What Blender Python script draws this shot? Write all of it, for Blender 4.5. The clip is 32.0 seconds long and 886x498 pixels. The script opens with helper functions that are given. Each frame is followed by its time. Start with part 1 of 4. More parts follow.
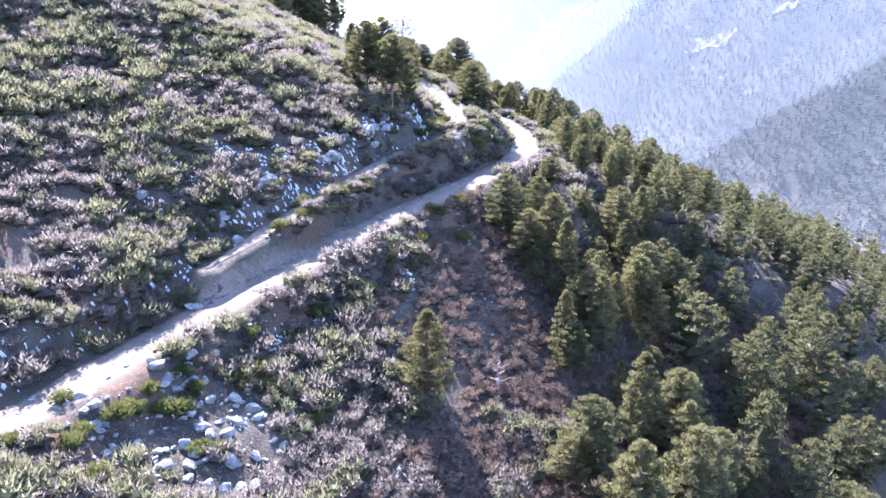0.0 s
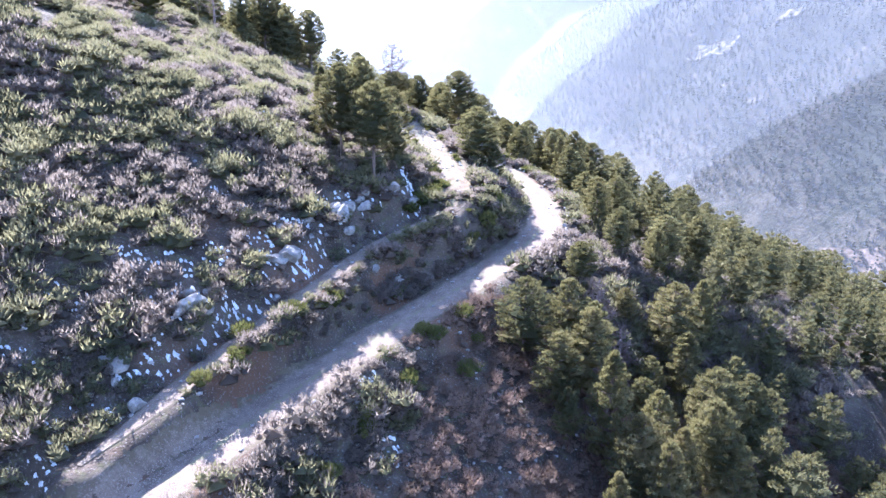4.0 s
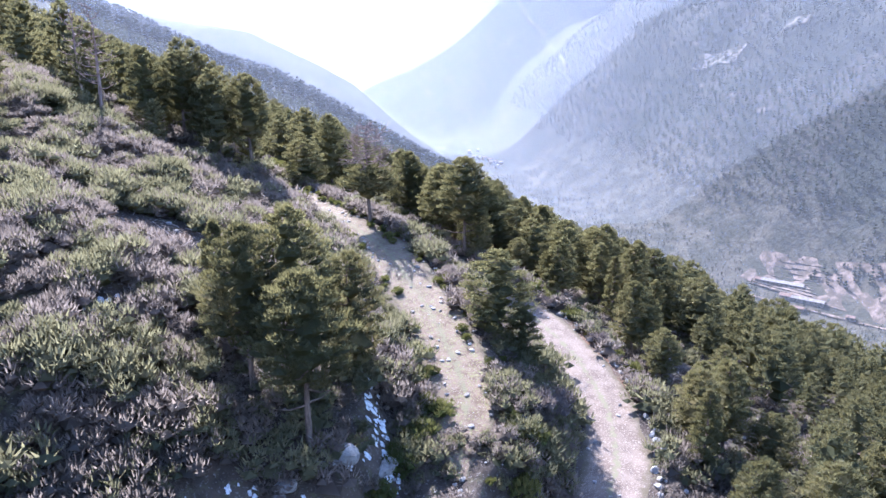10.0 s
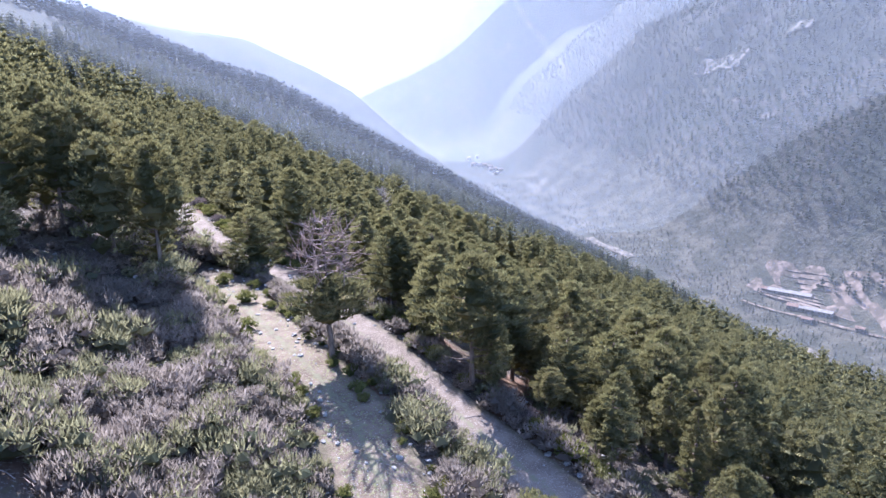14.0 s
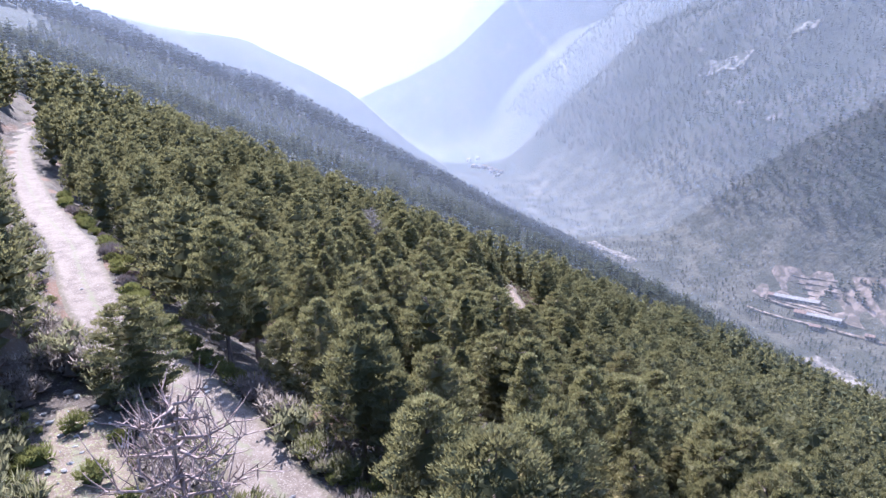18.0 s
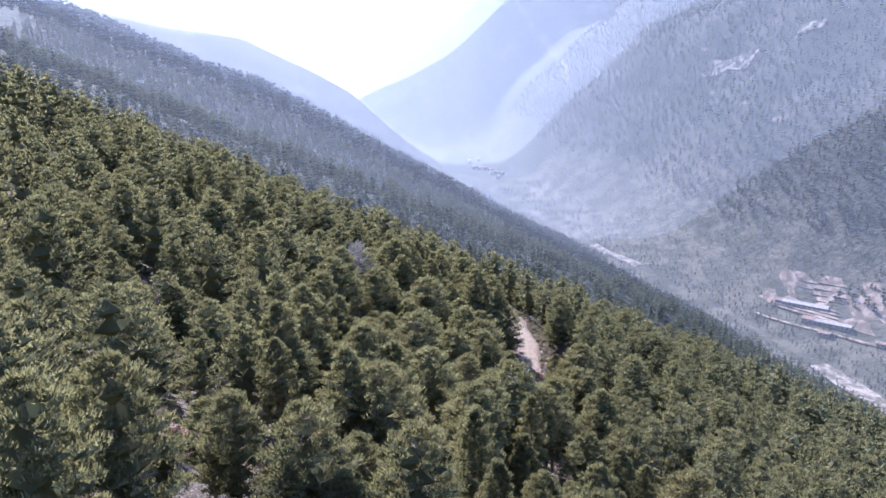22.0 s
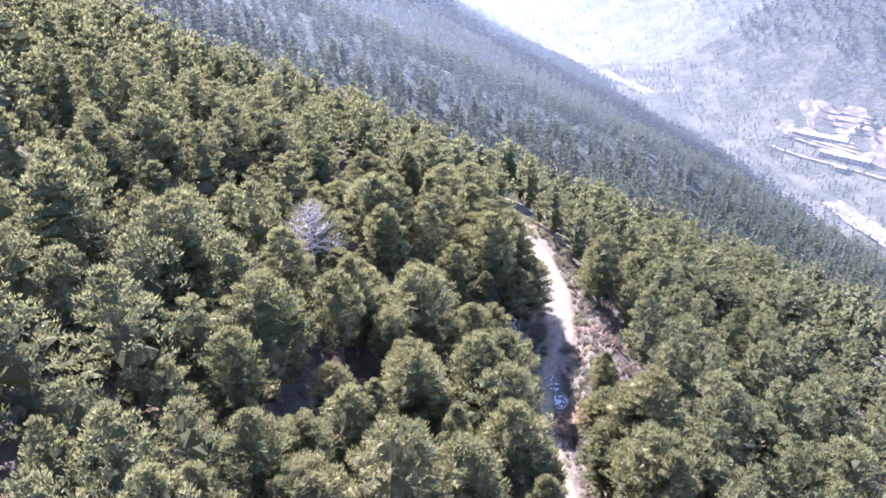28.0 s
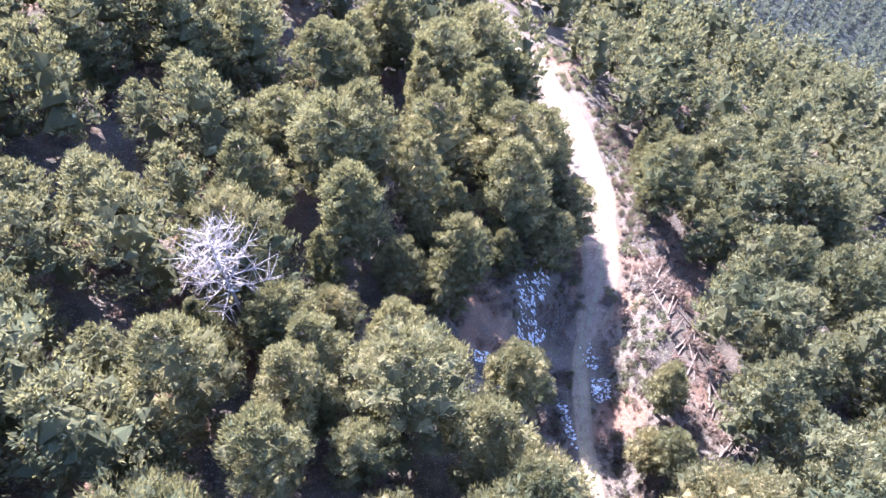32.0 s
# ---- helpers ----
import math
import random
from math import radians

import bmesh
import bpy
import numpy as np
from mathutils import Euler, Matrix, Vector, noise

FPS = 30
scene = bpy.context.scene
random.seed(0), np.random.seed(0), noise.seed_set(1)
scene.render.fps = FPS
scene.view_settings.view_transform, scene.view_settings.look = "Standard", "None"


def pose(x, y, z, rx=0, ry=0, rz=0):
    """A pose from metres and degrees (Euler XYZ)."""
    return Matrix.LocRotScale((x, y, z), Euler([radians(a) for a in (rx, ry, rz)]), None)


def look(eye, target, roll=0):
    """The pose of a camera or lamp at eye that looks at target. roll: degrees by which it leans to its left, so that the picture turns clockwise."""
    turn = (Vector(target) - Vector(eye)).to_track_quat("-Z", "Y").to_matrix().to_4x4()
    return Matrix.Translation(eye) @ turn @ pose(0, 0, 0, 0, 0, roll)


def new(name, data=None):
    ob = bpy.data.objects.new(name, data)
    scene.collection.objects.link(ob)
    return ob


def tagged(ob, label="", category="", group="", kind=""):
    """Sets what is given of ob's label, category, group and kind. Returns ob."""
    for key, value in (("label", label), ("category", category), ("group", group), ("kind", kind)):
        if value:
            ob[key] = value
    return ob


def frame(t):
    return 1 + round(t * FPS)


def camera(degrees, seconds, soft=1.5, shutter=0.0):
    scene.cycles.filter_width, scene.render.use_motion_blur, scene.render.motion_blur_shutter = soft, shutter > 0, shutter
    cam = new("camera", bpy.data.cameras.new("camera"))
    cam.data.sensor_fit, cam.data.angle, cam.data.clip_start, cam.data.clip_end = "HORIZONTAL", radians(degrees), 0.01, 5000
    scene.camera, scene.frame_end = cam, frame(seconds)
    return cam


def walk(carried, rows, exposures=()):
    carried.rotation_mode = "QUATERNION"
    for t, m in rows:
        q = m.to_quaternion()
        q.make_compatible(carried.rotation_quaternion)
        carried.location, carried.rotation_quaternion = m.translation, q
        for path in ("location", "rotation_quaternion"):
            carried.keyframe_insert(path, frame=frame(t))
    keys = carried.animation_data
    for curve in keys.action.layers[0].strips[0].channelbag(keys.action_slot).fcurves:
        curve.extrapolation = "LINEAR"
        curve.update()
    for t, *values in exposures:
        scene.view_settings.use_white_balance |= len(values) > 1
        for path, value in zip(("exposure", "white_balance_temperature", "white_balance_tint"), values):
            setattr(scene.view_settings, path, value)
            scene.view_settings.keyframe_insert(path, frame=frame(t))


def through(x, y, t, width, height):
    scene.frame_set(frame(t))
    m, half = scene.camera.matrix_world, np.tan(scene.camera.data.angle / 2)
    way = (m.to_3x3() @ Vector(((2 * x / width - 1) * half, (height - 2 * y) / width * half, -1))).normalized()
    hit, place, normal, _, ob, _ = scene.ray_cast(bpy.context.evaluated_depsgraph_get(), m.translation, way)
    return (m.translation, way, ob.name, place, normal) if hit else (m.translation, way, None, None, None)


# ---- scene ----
cam = camera(64.4, 32.0)
METRES, EYE, TILT, LEAN, TURN = 200.0, 0.0, -17.0, 0.0, 0.0
ROWS = [
    (0.0, 0.0, 0.0, 0.0, 0.0, 0.0, -0.0),
    (0.5, 0.0001, 0.0117, 0.0056, -0.0, 0.05, 0.03),
    (1.0, 0.0002, 0.0236, 0.0113, -0.01, 0.11, 0.06),
    (1.5, 0.0003, 0.0355, 0.0169, 0.01, 0.19, 0.06),
    (2.0, 0.0003, 0.0474, 0.0227, -0.02, 0.25, 0.07),
    (2.5, 0.0005, 0.0594, 0.0285, -0.01, 0.32, 0.1),
    (3.0, 0.0005, 0.0714, 0.0342, -0.03, 0.41, 0.12),
    (3.5, 0.0008, 0.0833, 0.0403, -0.02, 0.46, 0.15),
    (5.5, 0.0025, 0.1321, 0.065, 0.3, 0.61, 0.28),
    (6.0, 0.0025, 0.1444, 0.0711, 0.32, 0.66, 0.32),
    (6.5, 0.0027, 0.1564, 0.0774, 0.37, 0.71, 0.35),
    (7.0, 0.0027, 0.1683, 0.0832, 0.39, 0.78, 0.39),
    (7.5, 0.0029, 0.1802, 0.0895, 0.4, 0.82, 0.46),
    (8.0, 0.003, 0.1924, 0.0956, 0.41, 0.9, 0.54),
    (8.5, 0.0031, 0.2047, 0.1016, 0.42, 1.01, 0.66),
    (9.0, 0.0032, 0.2168, 0.1078, 0.42, 1.1, 0.76),
    (9.5, 0.0033, 0.2292, 0.114, 0.4, 1.19, 0.87),
    (10.0, 0.0034, 0.2414, 0.1205, 0.4, 1.24, 0.92),
    (10.5, 0.0036, 0.2538, 0.1266, 0.4, 1.35, 1.05),
    (11.0, 0.0037, 0.2661, 0.1329, 0.38, 1.4, 1.08),
    (11.5, 0.0038, 0.2785, 0.139, 0.4, 1.46, 1.15),
    (12.0, 0.0039, 0.2913, 0.1445, 0.4, 1.54, 1.22),
    (12.5, 0.004, 0.3039, 0.1502, 0.39, 1.55, 1.22),
    (13.0, 0.0041, 0.3167, 0.1558, 0.39, 1.58, 1.23),
    (13.5, 0.0041, 0.3295, 0.1608, 0.39, 1.6, 1.23),
    (14.0, 0.0042, 0.3426, 0.1651, 0.39, 1.63, 1.22),
    (14.5, 0.0044, 0.3558, 0.1695, 0.39, 1.64, 1.21),
    (16.5, 0.0046, 0.4096, 0.1858, 0.38, 1.69, 1.17),
    (17.0, 0.0046, 0.4232, 0.1893, 0.37, 1.71, 1.15),
    (17.5, 0.0047, 0.4366, 0.193, 0.38, 1.66, 1.13),
    (18.0, 0.0046, 0.4504, 0.1966, 0.36, 1.67, 1.1),
    (18.5, 0.0046, 0.4636, 0.2001, 0.37, 1.66, 1.09),
    (19.0, 0.0046, 0.4768, 0.2034, 0.37, 1.67, 1.1),
    (19.5, 0.0047, 0.4903, 0.2068, 0.38, 1.66, 1.1),
    (20.0, 0.0048, 0.5035, 0.2102, 0.38, 1.67, 1.11),
    (20.5, 0.0046, 0.5171, 0.2135, 0.38, 1.69, 1.15),
    (21.0, 0.0046, 0.5299, 0.2178, 0.4, 1.7, 1.14),
    (21.5, 0.0046, 0.5422, 0.2239, 0.39, 1.67, 1.1),
    (22.0, 0.0048, 0.5548, 0.2307, 0.38, 1.65, 1.09),
    (22.5, 0.0046, 0.5671, 0.2372, 0.35, 1.61, 1.07),
    (23.0, 0.0045, 0.5797, 0.2427, 0.35, 1.59, 1.02),
    (23.5, 0.0042, 0.5919, 0.2474, 0.32, 1.6, 0.98),
    (24.0, 0.0041, 0.6047, 0.2524, 0.32, 1.62, 0.98),
    (24.5, 0.0039, 0.6174, 0.2575, 0.33, 1.62, 0.95),
    (26.5, 0.0035, 0.6857, 0.2827, 0.36, -2.05, 1.04),
    (27.0, 0.0036, 0.7085, 0.2907, 0.33, -5.7, 1.13),
    (27.5, 0.004, 0.7302, 0.2985, 0.33, -9.25, 1.27),
    (28.0, 0.0041, 0.7523, 0.3062, 0.33, -12.89, 1.31),
    (28.5, 0.004, 0.7744, 0.3136, 0.31, -16.59, 1.28),
    (29.0, 0.0041, 0.7973, 0.3212, 0.32, -20.45, 1.29),
    (29.5, 0.0041, 0.8194, 0.3284, 0.29, -24.15, 1.33),
    (30.0, 0.004, 0.8414, 0.3356, 0.25, -27.87, 1.36),
    (30.5, 0.0039, 0.8632, 0.3418, 0.2, -31.46, 1.38),
    (31.0, 0.0039, 0.886, 0.3487, 0.19, -35.29, 1.38),
    (31.5, 0.0041, 0.9073, 0.355, 0.23, -35.98, 1.4),
    (32.0, 0.0035, 0.9291, 0.361, 0.19, -35.99, 1.27),
]
walk(cam, [(t, pose(0, 0, EYE, TILT, LEAN, TURN) @ pose(METRES * x, METRES * y, METRES * z, 90 + pitch, roll, yaw)) for t, x, y, z, yaw, pitch, roll in ROWS],
     exposures=((0.0, 2.74, 5380, 23), (6.0, 2.42, 5430, 22), (12.0, 2.0, 5440, 22), (24.5, 1.9, 5390, 23), (26.5, 2.28, 5410, 23), (28.5, 3.02, 5470, 26), (32.0, 3.17, 5480, 27)))

# ---- daylight ----
SUN_AZ, SUN_EL = -23.0, 43.0
sun_way = Vector((math.sin(radians(SUN_AZ)) * math.cos(radians(SUN_EL)), math.cos(radians(SUN_AZ)) * math.cos(radians(SUN_EL)), math.sin(radians(SUN_EL))))
sun = new("sun", bpy.data.lights.new("sun", "SUN"))
sun.data.energy, sun.data.angle, sun.data.color = 5.0, radians(0.53), (1.0, 0.95, 0.87)
sun.matrix_world = look(sun_way * 50, (0, 0, 0))
world = bpy.data.worlds.new("sky")
scene.world = world
world.use_nodes = True
wn = world.node_tree
sky = wn.nodes.new("ShaderNodeTexSky")
sky.sky_type, sky.sun_disc = "NISHITA", False
sky.sun_elevation, sky.sun_rotation = radians(SUN_EL), radians(SUN_AZ)
sky.altitude, sky.air_density, sky.dust_density, sky.ozone_density = 900, 1.0, 1.2, 1.5
wn.links.new(sky.outputs[0], wn.nodes["Background"].inputs[0])
wn.nodes["Background"].inputs[1].default_value = 0.15


# ---- materials ----
class Mat:
    """A node material, built step by step."""

    def __init__(self, name):
        self.m = bpy.data.materials.new(name)
        self.m.use_nodes = True
        self.n, self.l = self.m.node_tree.nodes, self.m.node_tree.links
        self.p = self.n["Principled BSDF"]
        self.out = self.n["Material Output"]
        self.geo = self.n.new("ShaderNodeNewGeometry")
        self.pos = self.geo.outputs["Position"]

    def put(self, sock, value):
        if hasattr(value, "is_linked"):
            self.l.new(value, sock)
        elif isinstance(value, (tuple, list)) and len(value) == 3 and sock.type == "RGBA":
            sock.default_value = (*value, 1)
        else:
            sock.default_value = value

    def noise(self, scale, detail=4, rough=0.55, at=None, stretch=None):
        n = self.n.new("ShaderNodeTexNoise")
        n.inputs["Scale"].default_value, n.inputs["Detail"].default_value, n.inputs["Roughness"].default_value = scale, detail, rough
        src = at or self.pos
        if stretch:
            v = self.n.new("ShaderNodeMapping")
            v.inputs["Scale"].default_value = stretch
            self.l.new(src, v.inputs[0])
            src = v.outputs[0]
        self.l.new(src, n.inputs["Vector"])
        return n.outputs["Fac"]

    def ramp(self, fac, lo, hi):
        n = self.n.new("ShaderNodeMapRange")
        n.interpolation_type = "SMOOTHSTEP"
        self.l.new(fac, n.inputs[0])
        n.inputs[1].default_value, n.inputs[2].default_value = lo, hi
        return n.outputs[0]

    def mix(self, fac, a, b):
        n = self.n.new("ShaderNodeMix")
        n.data_type = "RGBA"
        self.put(n.inputs[0], fac)
        self.put(n.inputs[6], a)
        self.put(n.inputs[7], b)
        return n.outputs[2]

    def worn_edge(self, c):
        """Soil and dry grass that creep in from a track's edges, and a grassy strip between its ruts."""
        n, k = self.n.new("ShaderNodeAttribute"), self.n.new("ShaderNodeMath")
        n.attribute_name = "across"
        k.operation = "MULTIPLY_ADD"
        self.l.new(self.noise(2.2, 5, 0.7), k.inputs[0])
        k.inputs[1].default_value = 0.9
        self.l.new(n.outputs["Fac"], k.inputs[2])
        c = self.mix(self.ramp(k.outputs[0], 1.06, 1.4), c, (0.115, 0.095, 0.062))
        return self.mix(self.ramp(k.outputs[0], 0.58, 0.4), c, (0.17, 0.16, 0.1))

    def given(self, name):
        n = self.n.new("ShaderNodeAttribute")
        n.attribute_name = name
        return n.outputs["Fac"]

    def bump(self, fac, strength=0.5, dist=0.1):
        n = self.n.new("ShaderNodeBump")
        n.inputs["Strength"].default_value, n.inputs["Distance"].default_value = strength, dist
        self.l.new(fac, n.inputs["Height"])
        self.l.new(n.outputs[0], self.p.inputs["Normal"])

    def random(self, island=False):
        if island:
            return self.geo.outputs["Random Per Island"]
        return self.n.new("ShaderNodeObjectInfo").outputs["Random"]

    def done(self, colour, rough=0.9, spec=0.2):
        self.put(self.p.inputs["Base Color"], colour)
        self.p.inputs["Roughness"].default_value = rough
        self.p.inputs["Specular IOR Level"].default_value = spec
        self.m.cycles.emission_sampling = "NONE"
        return self.m

    def leafy(self, colour, through, share):
        """Thin leaves: light also comes through them."""
        d, t, x = self.n.new("ShaderNodeBsdfDiffuse"), self.n.new("ShaderNodeBsdfTranslucent"), self.n.new("ShaderNodeMixShader")
        self.put(d.inputs[0], colour)
        self.put(t.inputs[0], through)
        x.inputs[0].default_value = share
        self.l.new(d.outputs[0], x.inputs[1])
        self.l.new(t.outputs[0], x.inputs[2])
        self.l.new(x.outputs[0], self.out.inputs[0])
        return self.m


def mat_ground():
    m = Mat("hillside_soil")
    c = m.mix(m.ramp(m.noise(0.35, 6), 0.38, 0.62), (0.062, 0.048, 0.039), (0.12, 0.094, 0.074))
    c = m.mix(m.ramp(m.noise(1.7, 5), 0.5, 0.68), c, (0.11, 0.1, 0.06))
    c = m.mix(m.ramp(m.noise(0.12, 4), 0.52, 0.66), c, (0.16, 0.095, 0.062))
    c = m.mix(m.ramp(m.noise(7.0, 3), 0.56, 0.7), c, (0.22, 0.2, 0.18))
    m.bump(m.noise(5.0, 8, 0.7), 0.9, 0.25)
    return m.done(c, 0.95)


def mat_far():
    m = Mat("far_scrub")
    c = m.mix(m.ramp(m.noise(0.006, 5), 0.45, 0.6), (0.014, 0.018, 0.012), (0.03, 0.029, 0.021))
    c = m.mix(m.ramp(m.noise(0.09, 4), 0.47, 0.6), c, (0.018, 0.022, 0.014))
    c = m.mix(m.ramp(m.noise(0.02, 6), 0.62, 0.74), c, (0.085, 0.072, 0.056))
    dry = m.mix(m.ramp(m.noise(0.03, 5), 0.42, 0.6), (0.034, 0.034, 0.023), (0.064, 0.057, 0.041))
    dry = m.mix(m.ramp(m.noise(0.012, 4), 0.6, 0.7), dry, (0.095, 0.08, 0.06))
    c = m.mix(m.given("scrub"), c, dry)
    m.bump(m.noise(0.12, 5, 0.65), 1.0, 4.0)
    return m.done(c, 0.95)


def mat_road(name="dirt_road", a=(0.135, 0.103, 0.08), b=(0.2, 0.158, 0.127)):
    m = Mat(name)
    c = m.mix(m.ramp(m.noise(0.9, 6), 0.35, 0.65), a, b)
    c = m.mix(m.ramp(m.noise(11, 4), 0.52, 0.66), c, (0.28, 0.24, 0.205))
    c = m.mix(m.ramp(m.noise(4, 5), 0.6, 0.72), c, (0.125, 0.1, 0.078))
    c = m.worn_edge(c)
    m.bump(m.noise(9, 6, 0.7), 0.7, 0.08)
    return m.done(c, 0.95)


def mat_verge():
    m = Mat("dry_grass_soil")
    c = m.mix(m.ramp(m.noise(1.3, 6), 0.4, 0.6), (0.135, 0.098, 0.07), (0.19, 0.142, 0.106))
    c = m.mix(m.ramp(m.noise(6, 4), 0.52, 0.62), c, (0.19, 0.185, 0.09))
    c = m.mix(m.ramp(m.noise(14, 3), 0.58, 0.68), c, (0.33, 0.3, 0.26))
    c = m.worn_edge(c)
    m.bump(m.noise(8, 6, 0.7), 0.8, 0.12)
    return m.done(c, 0.95)


def mat_needles(name, dark, light, through, island=False, share=0.3):
    """Foliage that varies from blade to blade, from tuft to tuft and from tree to tree; inner faces are coloured as if
    shaded.
    """
    m = Mat(name)
    # young is zero on inner clump faces: their shade is put into the colour.
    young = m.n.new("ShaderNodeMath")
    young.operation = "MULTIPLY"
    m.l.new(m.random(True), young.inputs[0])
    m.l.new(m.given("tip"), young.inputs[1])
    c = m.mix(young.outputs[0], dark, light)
    if not island:
        c = m.mix(m.random(), c, (0.75 * light[0], 0.66 * light[1], 0.6 * light[2]))
    c = m.mix(m.ramp(m.noise(1.1, 3), 0.4, 0.65), c, tuple(0.62 * v for v in dark))
    stand = m.ramp(m.noise(0.16, 2), 0.42, 0.6)
    c = m.mix(stand, c, (0.6 * dark[0], 0.68 * dark[1], 0.72 * dark[2]))
    return m.leafy(c, m.mix(m.random(island), through, tuple(0.7 * v for v in through)), share)


def mat_bark(name="pine_bark", a=(0.1, 0.075, 0.06), b=(0.2, 0.15, 0.12)):
    m = Mat(name)
    c = m.mix(m.ramp(m.noise(5, 5, 0.6, None, (1, 1, 0.25)), 0.4, 0.62), a, b)
    m.bump(m.noise(9, 5, 0.6, None, (1, 1, 0.3)), 0.8, 0.05)
    return m.done(c, 0.9)


def mat_rock(name="grey_rock", a=(0.19, 0.178, 0.165), b=(0.36, 0.342, 0.32)):
    m = Mat(name)
    c = m.mix(m.ramp(m.noise(1.6, 6), 0.35, 0.65), a, b)
    c = m.mix(m.ramp(m.noise(7, 4), 0.58, 0.7), c, tuple(0.55 * v for v in a))
    m.bump(m.noise(6, 8, 0.65), 0.8, 0.12)
    return m.done(c, 0.9)


def mat_plain(name, a, b, scale=3.0, rough=0.8):
    m = Mat(name)
    c = m.mix(m.ramp(m.noise(scale, 5), 0.4, 0.65), a, b)
    m.bump(m.noise(scale * 4, 5), 0.4, 0.05)
    return m.done(c, rough)


M_GROUND, M_FAR, M_ROAD, M_VERGE = mat_ground(), mat_far(), mat_road(), mat_verge()
M_SANDROAD = mat_road("sandy_forest_road", (0.11, 0.077, 0.054), (0.165, 0.118, 0.087))
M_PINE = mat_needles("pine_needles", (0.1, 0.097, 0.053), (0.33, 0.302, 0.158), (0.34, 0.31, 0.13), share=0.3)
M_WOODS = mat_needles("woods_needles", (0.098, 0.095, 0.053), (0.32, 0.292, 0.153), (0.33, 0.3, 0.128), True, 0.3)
# Darker copies of the needles: the coarse crowns' missing self-shadow put into colour.
M_FARWOODS = mat_needles("shaded_far_needles", (0.022, 0.028, 0.019), (0.05, 0.055, 0.035), (0.055, 0.056, 0.034), True, 0.2)
M_MIDWOODS = mat_needles("shaded_slope_needles", (0.07, 0.076, 0.048), (0.175, 0.174, 0.105), (0.19, 0.19, 0.1), True, 0.27)
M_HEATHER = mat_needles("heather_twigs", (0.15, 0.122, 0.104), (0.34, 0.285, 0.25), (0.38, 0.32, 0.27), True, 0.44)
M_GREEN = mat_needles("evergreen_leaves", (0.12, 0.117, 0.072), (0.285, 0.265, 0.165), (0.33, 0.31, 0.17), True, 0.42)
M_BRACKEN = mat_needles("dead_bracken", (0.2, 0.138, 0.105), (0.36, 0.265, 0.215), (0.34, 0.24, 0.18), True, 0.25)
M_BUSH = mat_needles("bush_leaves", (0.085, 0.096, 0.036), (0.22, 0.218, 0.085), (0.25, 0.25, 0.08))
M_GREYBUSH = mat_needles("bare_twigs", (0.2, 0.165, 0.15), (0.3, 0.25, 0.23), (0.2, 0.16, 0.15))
M_BARK, M_DEAD = mat_bark(), mat_bark("dead_wood", (0.22, 0.185, 0.165), (0.37, 0.32, 0.29))
M_ROCK = mat_rock()
M_SNOW = mat_plain("old_snow", (0.5, 0.51, 0.53), (0.74, 0.75, 0.76), 5.0, 0.6)


# ---- terrain ----
# begin terrain
def lattice(ix, iy, seed):
    h = (ix.astype(np.int64) * 374761393 + iy.astype(np.int64) * 668265263 + seed * 974711) & 0x7FFFFFFF
    h = ((h ^ (h >> 13)) * 1274126177) & 0x7FFFFFFF
    return ((h ^ (h >> 16)) & 0xFFFF) / 65535.0


def wander(x, y, size, seed=0, octaves=3):
    """Smooth noise from -1 to 1 with features of that size in metres."""
    out, amp, total = np.zeros_like(x, dtype=float), 1.0, 0.0
    for o in range(octaves):
        u, v = x / size * 2 ** o + 31.7 * o, y / size * 2 ** o - 17.3 * o
        iu, iv = np.floor(u), np.floor(v)
        fu, fv = u - iu, v - iv
        fu, fv = fu * fu * (3 - 2 * fu), fv * fv * (3 - 2 * fv)
        a, b = lattice(iu, iv, seed + o), lattice(iu + 1, iv, seed + o)
        c, d = lattice(iu, iv + 1, seed + o), lattice(iu + 1, iv + 1, seed + o)
        out += amp * ((a * (1 - fu) + b * fu) * (1 - fv) + (c * (1 - fu) + d * fu) * fv)
        total += amp
        amp *= 0.5
    return out / total * 2 - 1


def smooth(a, b, v):
    s = np.clip((v - a) / (b - a), 0, 1)
    return s * s * (3 - 2 * s)


# the spur that the road rounds, as a height over the long slope
SPUR_Y = (-300, -60, 0, 20, 35, 45, 52, 60, 67, 72, 77, 82, 90, 98, 106, 112, 118, 124, 140, 161, 180, 207, 230, 250, 275, 300, 340, 400, 450, 600, 1000, 1350, 2000, 3000, 4600)
SPUR_Z = (-10, -22, -29, -30, -29, -25, -21, -16, -11.2, -8.5, -4.5, -0.6, 2.6, 4.6, 5.9, 6.9, 7.6, 7.5, 6.2, 3.4, 1.8, 0.6, 0.6, 2.4, 3.8, 1.5, -9, -3, 9, -6, 30, 25, 60, 100, 100)
# roads: x, y, z along the middle
MAIN = ((-34, 14, -21.6), (-30, 24, -21.2), (-24, 35.5, -20.9), (-19.3, 46.5, -20.3), (-13.3, 55.3, -19), (-8.9, 62, -18), (-3.9, 68.5, -17), (0.9, 74.3, -16.2), (4.5, 79, -15.6),
        (8.2, 84, -14.9), (10.4, 89, -14.3), (11, 94.5, -13.7), (10, 101, -12.9), (7.6, 107, -12.1), (3.6, 112.5, -11), (-1, 117.5, -9.6), (-5, 123.5, -8.6), (-11.5, 132, -7.5),
        (-16, 136, -6.8), (-20.5, 140, -6), (-26, 147.5, -5.2), (-33.5, 160, -4.8), (-45, 176, -5), (-53, 188, -5), (-66, 208, -4.3), (-79, 230, -2.7), (-95, 262, -1), (-112, 295, 0), (-129, 314, 4))
